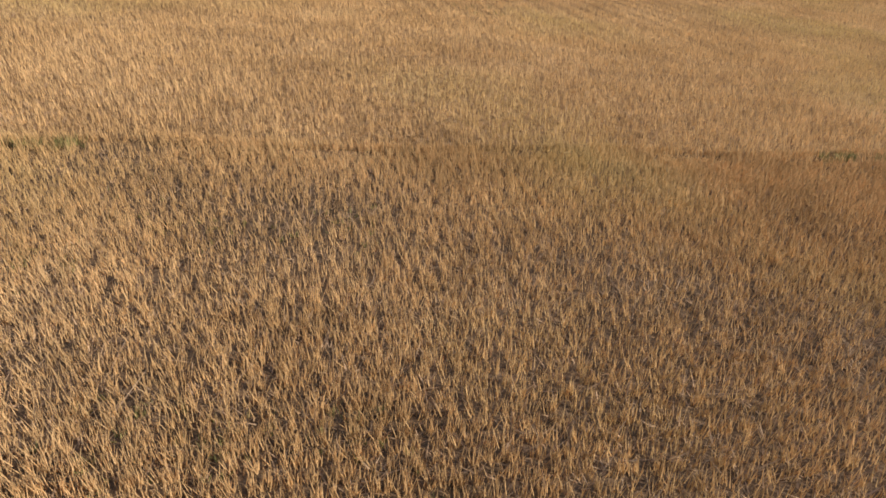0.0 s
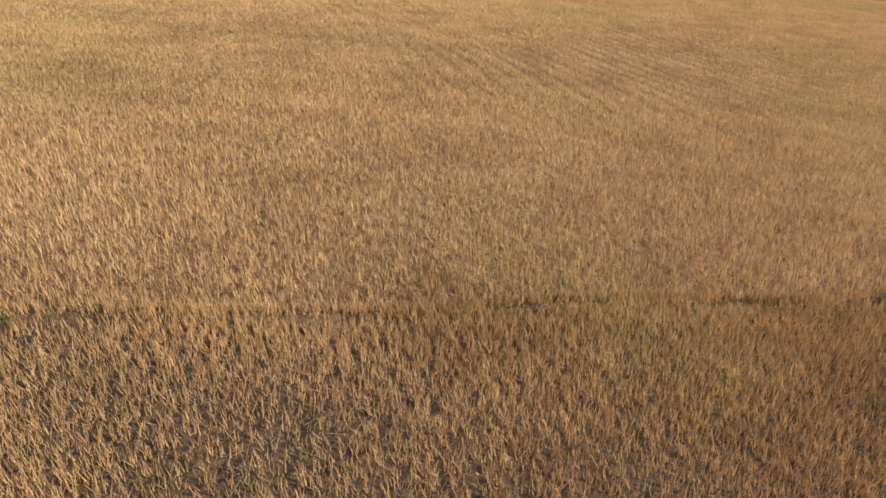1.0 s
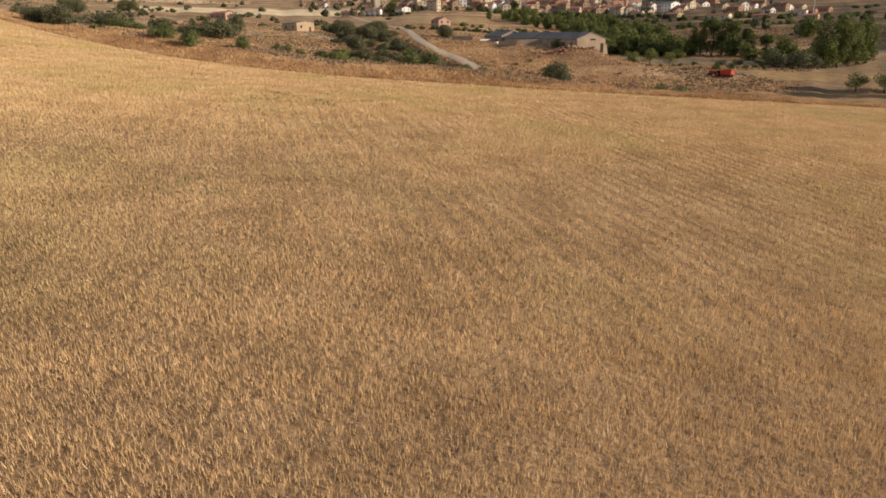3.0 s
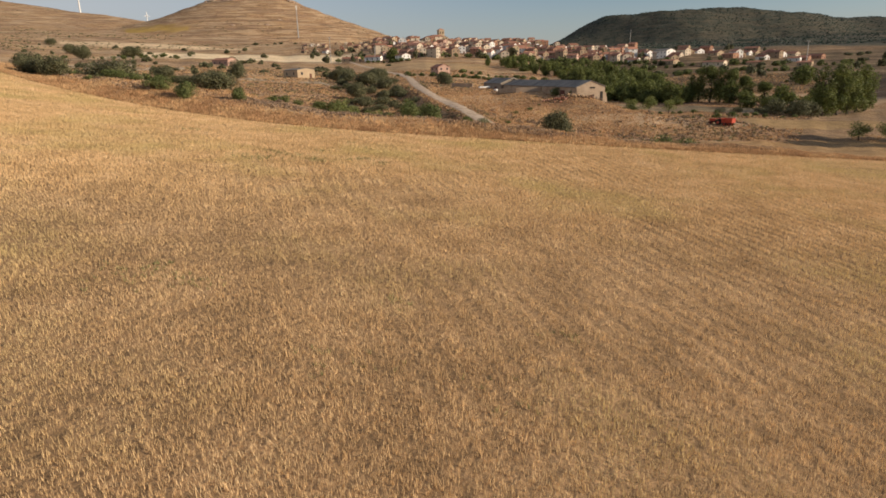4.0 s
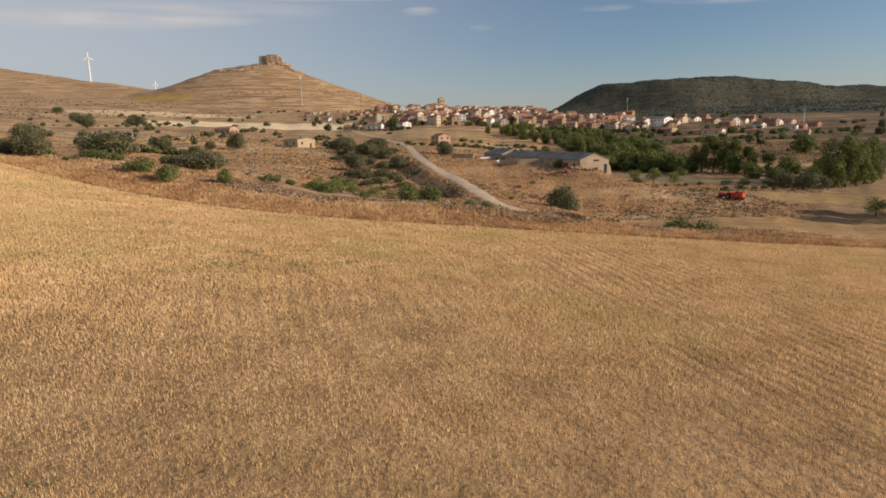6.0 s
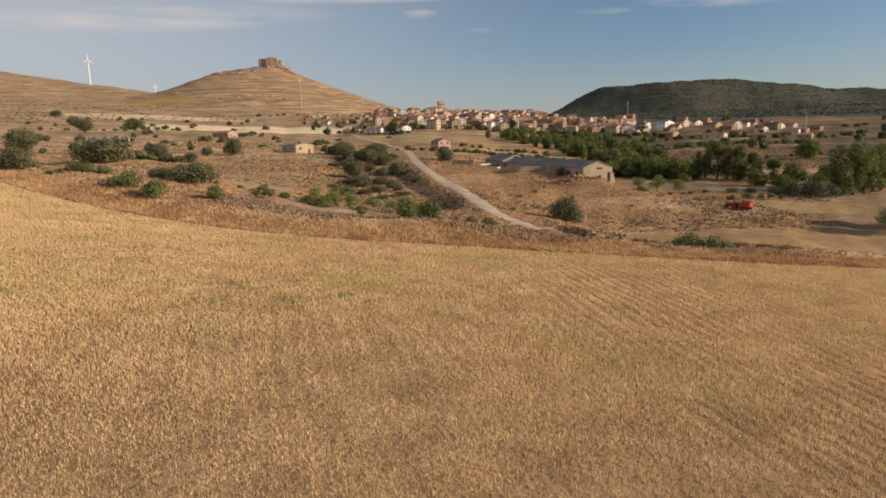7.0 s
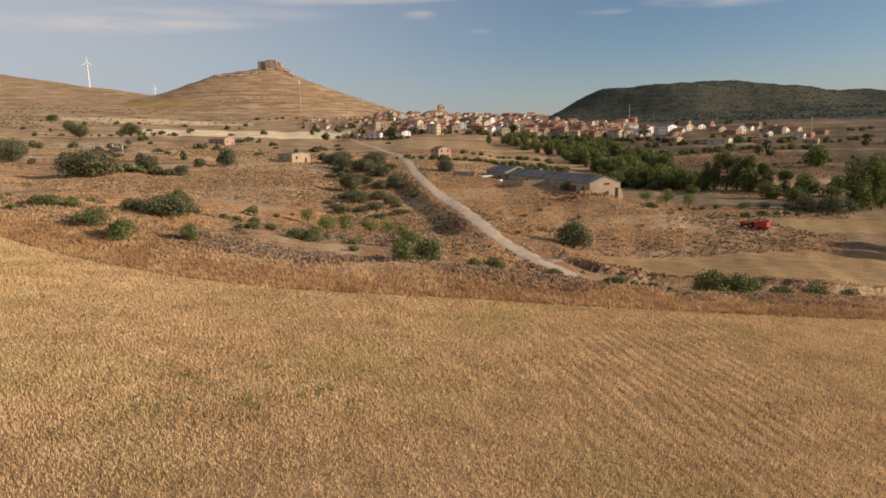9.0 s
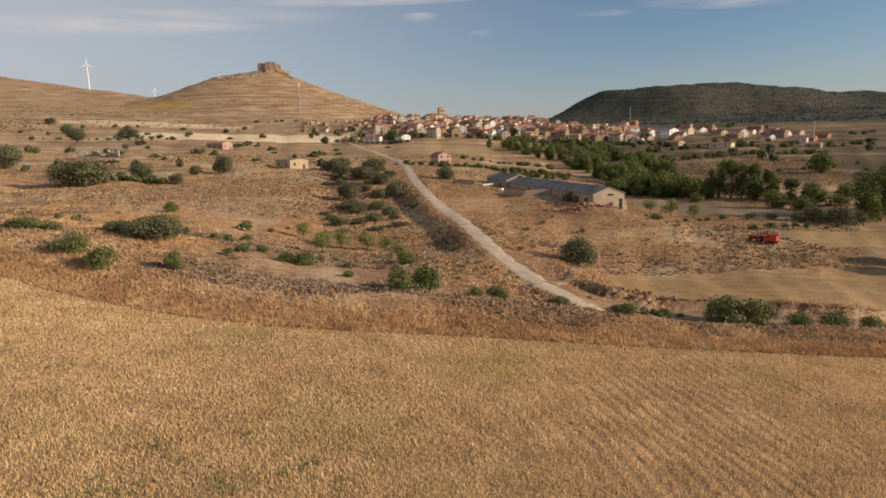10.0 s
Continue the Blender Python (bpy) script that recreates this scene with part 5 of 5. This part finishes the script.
def church(x, y):
    z = ground_at(x, y)
    thing = holder("church", x, y, z, 20)
    tagged(thing, "sandstone village church with a square tower", "church")
    box("nave_wall", (14, 26, 12), (0, 6, -3), PLASTERS[2], thing)
    v = [(-7.5, -8, 9), (7.5, -8, 9), (7.5, 20, 9), (-7.5, 20, 9), (0, -8, 12), (0, 20, 12)]
    solid("nave_roof", v, [(0, 1, 4), (3, 5, 2), (0, 4, 5, 3), (1, 2, 5, 4), (0, 3, 2, 1)], TILE_ROOF, thing)
    box("tower", (7, 7, 20), (9, -6, -3), PLASTERS[2], thing)
    box("cornice", (7.8, 7.8, 0.5), (9, -6, 17), STONE, thing)
    v = [(5, -10, 17.5), (13, -10, 17.5), (13, -2, 17.5), (5, -2, 17.5), (9, -6, 19.5)]
    solid("tower_roof", v, [(0, 1, 4), (1, 2, 4), (2, 3, 4), (3, 0, 4), (3, 2, 1, 0)], TILE_ROOF, thing)
    for xx in (7.4, 10.6):
        box("bell_opening", (1.2, 0.2, 2.4), (xx, -9.55, 13), DARK, thing)


church(-8, 850)

gable_house("pink_house", 0, 366, 28, 7.0, 8.5, 4.6, 1.5, PLASTERS[4], TILE_ROOF, "small faded pink house with clay-tile roof", 2, 2, z=None)
gable_house("ruined_house", -67, 331, 40, 9, 14, 3.8, 0.7, PLASTERS[2], SHEET_ROOF, "flat roofed pale rendered outbuilding on the slope", 2, 1, "outbuilding")
gable_house("farm_house", -152, 488, 62, 9, 15, 4.2, 1.4, PLASTERS[4], TILE_ROOF, "low farmhouse with red tile roof on the slope", 3, 1)
gable_house("white_house", -31, 580, 35, 8.5, 11, 4.8, 1.5, PLASTERS[0], TILE_ROOF, "white-plastered house at the village edge", 2, 2)
gable_house("farm_house", -78, 607, 80, 9, 15, 3.6, 1.4, PLASTERS[2], TILE_ROOF, "sand-coloured farmhouse with red tile roof", 3, 1)
gable_house("farm_house", -58, 604, 80, 9, 14, 3.6, 1.4, PLASTERS[0], TILE_ROOF, "pale farmhouse with red tile roof", 3, 1)
gable_house("white_house", 210, 640, 30, 12, 16, 7.0, 1.8, PLASTERS[0], SHEET_ROOF, "large white-plastered building in the village", 4, 2)
for gx, gy, gw, gd, gt, gk in ((200, 500, 9, 15, 50, 1), (232, 505, 7, 12, 60, 2), (272, 511, 7, 10, 50, 2), (180, 540, 9, 14, 40, 2), (290, 560, 7, 9, 50, 0), (250, 590, 8, 12, 30, 3)):
    gable_house("outbuilding", gx, gy, gt, gw, gd, 3.4, 1.0, PLASTERS[gk], TILE_ROOF, PLASTER_NAMES[gk] + " outbuilding below the village", 2, 1, "outbuilding")



def stone_wall(points, height, label, seed=1):
    """A tumbled dry-stone wall: many rough blocks piled along a line."""
    rng = random.Random(seed)
    verts, faces = [], []
    for (ax, ay), (bx, by) in zip(points, points[1:]):
        length = math.hypot(bx - ax, by - ay)
        for k in range(int(length / 0.55)):
            f = k * 0.55 / length
            x, y = ax + (bx - ax) * f, ay + (by - ay) * f
            tall = height * max(0.25, 0.75 + 0.5 * math.sin(k * 0.21 + seed) + rng.uniform(-0.25, 0.2))
            level = ground_at(x, y) - 0.15
            z = level
            while z < level + tall:
                hh, w, d = rng.uniform(0.22, 0.4), rng.uniform(0.25, 0.42), rng.uniform(0.25, 0.45)
                cx, cy, n = x + rng.uniform(-0.12, 0.12), y + rng.uniform(-0.15, 0.15), len(verts)
                verts += [(cx + sx * w * rng.uniform(0.75, 1), cy + sy * d * rng.uniform(0.75, 1), z + sz * hh)
                          for sz in (0, 1) for sx, sy in ((-1, -1), (1, -1), (1, 1), (-1, 1))]
                faces += [(n, n + 1, n + 5, n + 4), (n + 1, n + 2, n + 6, n + 5), (n + 2, n + 3, n + 7, n + 6), (n + 3, n, n + 4, n + 7), (n + 4, n + 5, n + 6, n + 7)]
                z += hh
    tagged(solid("stone_wall", verts, faces, STONE), label, "wall", "dry-stone walls")


stone_wall(((-192, 331), (-174, 335)), 1.3, "low tumbled dry-stone wall on the terrace", 1)
stone_wall(((-158, 350), (-147, 354), (-132, 361)), 1.1, "low tumbled dry-stone wall on the terrace", 2)
stone_wall(((-128, 259), (-109, 258), (-92, 263)), 0.9, "low tumbled dry-stone wall on the terrace", 3)
stone_wall(((-40, 283), (-64, 278), (-80, 274)), 0.8, "low tumbled dry-stone wall on the terrace", 4)
stone_wall(((-205, 400), (-196, 402), (-182, 392), (-170, 384)), 2.4, "broken walls of a roofless stone ruin", 5)
stone_wall(((-260, 470), (-240, 474), (-215, 478)), 1.2, "low tumbled dry-stone wall on the terrace", 6)


for rx, ry, rh in ((-200, 401, 3.2), (-188, 397, 3.6), (-178, 389, 4.2), (-171, 385, 3.4)):
    tagged(box("ruin_pier", (1.0, 1.0, rh), (rx, ry, ground_at(rx, ry) - 0.2), STONE, bevel=0.12, tip=(0.25, 0.2)),
           "standing pier of a ruined stone hut", "pier", "ruin piers")


# ---- clutter in the barn's yard ----
def trough(x, y, turn, length):
    thing = holder("water_trough", x, y, ground_at(x, y), turn)
    tagged(thing, "white painted trough standing in the farm yard", "trough")
    box("basin", (length, 1.0, 0.5), (0, 0, 0.25), WHITE, thing, bevel=0.06)
    for s in (-1, 1):
        box("leg", (0.3, 0.9, 0.3), (s * length * 0.35, 0, 0), STONE, thing)


trough(15.6, 256, 20, 4.2)
trough(18.6, 241.5, 70, 2.6)


def planks(x, y, turn, seed, mat, label, n=7, length=3.2):
    """A loose pile of old boards."""
    rng = random.Random(seed)
    thing = holder("board_pile", x, y, ground_at(x, y), turn)
    tagged(thing, label, "boards")
    for k in range(n):
        box("board", (length * rng.uniform(0.5, 1.1), 0.24, 0.07), (rng.uniform(-0.6, 0.6), rng.uniform(-0.8, 0.8), 0.1 + 0.09 * k), mat, thing, turn=rng.uniform(-35, 35))


planks(40.2, 194.6, 30, 3, RUSTY, "pile of rusty reddish boards by the barn", 9, 2.6)
planks(19.5, 238, 10, 4, WHITE, "pale boards leaning over in the yard", 5, 2.4)
planks(57.8, 197, 60, 6, RUBBER, "dark scrap heap in the dry grass", 6, 1.8)
rubble(30.5, 192.5, 1.2, 30, "spread of broken bricks and earth below the barn", TILE_ROOF, seed=8)
rubble(44.5, 208.5, 0.8, 16, "stones fallen at the barn buttress", STONE, seed=9)


# ---- castle rock, mast, turbines, poles ----
def castle(x, y, z):
    """The rock with the castle's broken walls on top of the hill."""
    thing = holder("castle_ruin", x, y, z)
    tagged(thing, "ruined brown stone castle walls on a rocky hilltop", "castle")
    bm = bmesh.new()
    bmesh.ops.create_icosphere(bm, subdivisions=5, radius=1)
    for v in bm.verts:
        n = noise.noise(v.co * 2.2) * 0.25 + noise.noise(v.co * 7) * 0.12
        side = v.co.x
        flare = 1.15 - 0.35 * v.co.z
        v.co *= 1 + n
        v.co.x *= flare
        v.co.y *= flare
        v.co.x *= 34 if side > 0 else 26
        v.co.y *= 20
        v.co.z = v.co.z * (13 - 4 * max(0, side)) - 5
    bm_object("rock", bm, CASTLE_STONE, thing)
    for k, (bx, by, w, d, h, lean) in enumerate(((-22, -10, 20, 12, 17, 1), (-6, -13, 15, 12, 18.5, 0), (8, -12, 14, 11, 19, 1), (20, -8, 10, 10, 15, 5), (-30, -6, 8, 9, 13, 3))):
        bm = bmesh.new()
        bmesh.ops.create_grid(bm, x_segments=8, y_segments=5, size=0.5)
        ext = bmesh.ops.extrude_face_region(bm, geom=bm.faces[:])
        up = {v for v in ext["geom"] if isinstance(v, bmesh.types.BMVert)}
        for v in bm.verts:
            v.co.x *= w
            v.co.y *= d
            if v in up:
                v.co.z = h + 1.6 * noise.noise(Vector((v.co.x * 0.3 + k * 9, v.co.y * 0.3, 0))) - lean * (v.co.x / w + 0.5) * 1.2
                v.co.x *= 0.92
                v.co.y *= 0.9
            v.co.x += bx
            v.co.y += by
        bm_object("wall", bm, CASTLE_STONE, thing)


castle(-412, 1686, float(land(-412.0, 1686.0)) - 4)


def outcrop(x, y, size, seed):
    """A cluster of broken rock on the hillside."""
    rng = random.Random(seed)
    thing = holder("rock_outcrop", x, y, ground_at(x, y))
    tagged(thing, "weathered brown rock outcrop on the castle hill", "rock", "rock outcrops")
    for k in range(4):
        bm = bmesh.new()
        bmesh.ops.create_icosphere(bm, subdivisions=2, radius=size * rng.uniform(0.5, 1))
        shift = Vector((seed * 3.1, k * 2.7, 0))
        for v in bm.verts:
            v.co *= 1 + 0.45 * noise.noise(v.co * (2.5 / size) + shift)
            v.co.x *= 1.6
            v.co.z *= 0.8
        dx, dy = rng.uniform(-2, 2) * size, rng.uniform(-1, 1) * size
        bmesh.ops.transform(bm, matrix=pose(dx, dy, ground_at(x + dx, y + dy) - ground_at(x, y)), verts=bm.verts)
        bm_object("boulder", bm, CASTLE_STONE, thing)


for k, (ox, oy, size) in enumerate(((-545, 1640, 5), (-534, 1634, 4), (-500, 1622, 4.5), (-484, 1622, 5), (-467, 1632, 4), (-452, 1634, 4), (-360, 1650, 6),
                                  (-340, 1655, 5), (-361, 1454, 3), (-428, 1434, 3), (-440, 1640, 5), (-345, 1500, 2.5))):
    outcrop(ox, oy, size, k)


def mast(x, y, h):
    thing = holder("radio_mast", x, y, ground_at(x, y))
    tagged(thing, "slender pale steel radio mast on the hillside", "mast")
    tube("pole", (0, 0, -2), (0, 0, h), 1.3, 0.6, STEEL, thing)
    for k in range(3):
        tube("antenna", (0.9 * math.cos(k * 2.1), 0.9 * math.sin(k * 2.1), h - 6), (0.9 * math.cos(k * 2.1), 0.9 * math.sin(k * 2.1), h + 2), 0.35, 0.35, WHITE, thing)
    box("equipment_hut", (6, 4, 3), (-28, -4, -3), WHITE, thing)


mast(-287, 1395, 60)


def turbine(x, y, h, r, face):
    thing = holder("wind_turbine", x, y, ground_at(x, y), face)
    tagged(thing, "white wind turbine standing behind the ridge", "wind turbine", "wind turbines")
    tube("tower", (0, 0, -30), (0, 0, h), 3.2, 1.8, WHITE, thing, sides=16)
    box("nacelle", (4, 11, 4.2), (0, 1.5, h - 1.5), WHITE, thing, bevel=0.6)
    tube("hub", (0, -4, h + 0.5), (0, -7, h + 0.5), 1.8, 0.9, WHITE, thing, sides=12)
    for k in range(3):
        a = radians(90 + 120 * k)
        blade = []
        c, s = math.cos(a), math.sin(a)
        for f, wd in ((0.03, 1.2), (0.2, 2.4), (0.6, 1.5), (1.0, 0.4)):
            for sx, dy in ((-wd, 0), (0, -0.35), (wd, 0), (0, 0.35)):
                blade.append((c * f * r - s * sx * 0.7, -5.6 + dy, h + 0.5 + s * f * r + c * sx * 0.7))
        faces = [(i * 4 + j, i * 4 + (j + 1) % 4, i * 4 + 4 + (j + 1) % 4, i * 4 + 4 + j) for i in range(3) for j in range(4)]
        solid("blade", blade, faces + [(12, 13, 14, 15)], WHITE, thing)


turbine(-1380, 2645, 358 - ground_at(-1380, 2645), 26, 25)
turbine(-1407, 3300, 310 - ground_at(-1407, 3300), 17, 35)


def pole(x, y, h, kind):
    thing = holder("power_pole", x, y, ground_at(x, y))
    tagged(thing, "grey concrete power pole beside the fields", "pole", "power poles")
    tube("post", (0, 0, -0.5), (0, 0, h), 0.28, 0.18, STEEL, thing)
    box("crossarm", (2.4, 0.16, 0.16), (0, 0, h - 0.5), STEEL, thing)
    for k in (-1, 0, 1):
        tube("insulator", (k, 0, h - 0.34), (k, 0, h - 0.1), 0.08, 0.06, WHITE, thing)


pole(-95, 600, 22, 0)
pole(-55, 585, 12, 0)
pole(300, 560, 17, 0)
pole(252, 900, 24, 0)


# ---- tractor and trailer ----
def wheel(parent, x, y, r, w):
    bm = bmesh.new()
    bmesh.ops.create_cone(bm, cap_ends=True, segments=20, radius1=r, radius2=r, depth=w)
    bmesh.ops.bevel(bm, geom=[e for e in bm.edges if abs(e.verts[0].co.z - e.verts[1].co.z) < 1e-4], offset=r * 0.12, segments=2, affect="EDGES")
    bmesh.ops.transform(bm, matrix=pose(x, y, r, 0, 90, 0), verts=bm.verts)
    tyre = bm_object("wheel", bm, RUBBER, parent)
    for s in (-1, 1):
        tube("rim", (x + s * w * 0.5, y, r), (x + s * (w * 0.5 + 0.03), y, r), r * 0.5, r * 0.42, RED_PAINT, tyre, sides=14)


def tractor_and_trailer(x, y, turn):
    z = ground_at(x, y)
    trailer = holder("farm_trailer", x, y, z, turn)
    tagged(trailer, "bright red metal farm trailer parked on dry grass", "trailer")
    box("bed", (2.0, 2.6, 0.14), (0, 0, 0.8), RED_PAINT, trailer)
    for s in (-1, 1):
        box("side_panel", (0.07, 2.6, 0.95), (s * 1.0, 0, 0.94), RED_PAINT, trailer)
        for k in range(5):
            box("rib", (0.06, 0.08, 0.95), (s * 1.06, -1.2 + k * 0.6, 0.94), RED_PAINT, trailer)
    for s in (-1, 1):
        box("end_panel", (1.93, 0.07, 0.95), (0, s * 1.27, 0.94), RED_PAINT, trailer)
    for s in (-1, 1):
        wheel(trailer, s * 0.9, -0.6, 0.42, 0.26)
        wheel(trailer, s * 0.9, 0.6, 0.42, 0.26)
    tube("drawbar", (0, 1.3, 0.7), (0, 2.1, 0.55), 0.06, 0.05, RUSTY, trailer)
    tube("exhaust_pipe", (0.9, -1.4, 1.7), (0.9, -1.4, 2.6), 0.05, 0.05, WHITE, trailer, "pale upright stake")
    ax, ay = -math.sin(radians(turn)), math.cos(radians(turn))
    tx, ty = x + ax * 2.9, y + ay * 2.9
    tractor = holder("tractor", tx, ty, ground_at(tx, ty), turn)
    tagged(tractor, "old dark red tractor coupled to the trailer", "tractor")
    box("bonnet", (0.75, 1.5, 0.65), (0, 0.95, 0.85), RED_PAINT, tractor, bevel=0.08)
    box("chassis", (0.5, 2.8, 0.35), (0, 0.2, 0.55), RUBBER, tractor, bevel=0.04)
    box("mudguard", (1.7, 0.9, 0.12), (0, -0.7, 1.45), RED_PAINT, tractor, bevel=0.04)
    box("seat", (0.5, 0.45, 0.4), (0, -0.75, 1.3), RUBBER, tractor, bevel=0.08)
    tube("steering_column", (0, 0.15, 1.3), (0, -0.15, 1.7), 0.03, 0.03, RUBBER, tractor)
    tube("exhaust", (0.2, 1.2, 1.5), (0.2, 1.2, 2.2), 0.04, 0.04, RUSTY, tractor)
    for s in (-1, 1):
        wheel(tractor, s * 0.75, -0.7, 0.68, 0.36)
        wheel(tractor, s * 0.6, 1.4, 0.4, 0.22)


tractor_and_trailer(69.2, 174.2, 44)
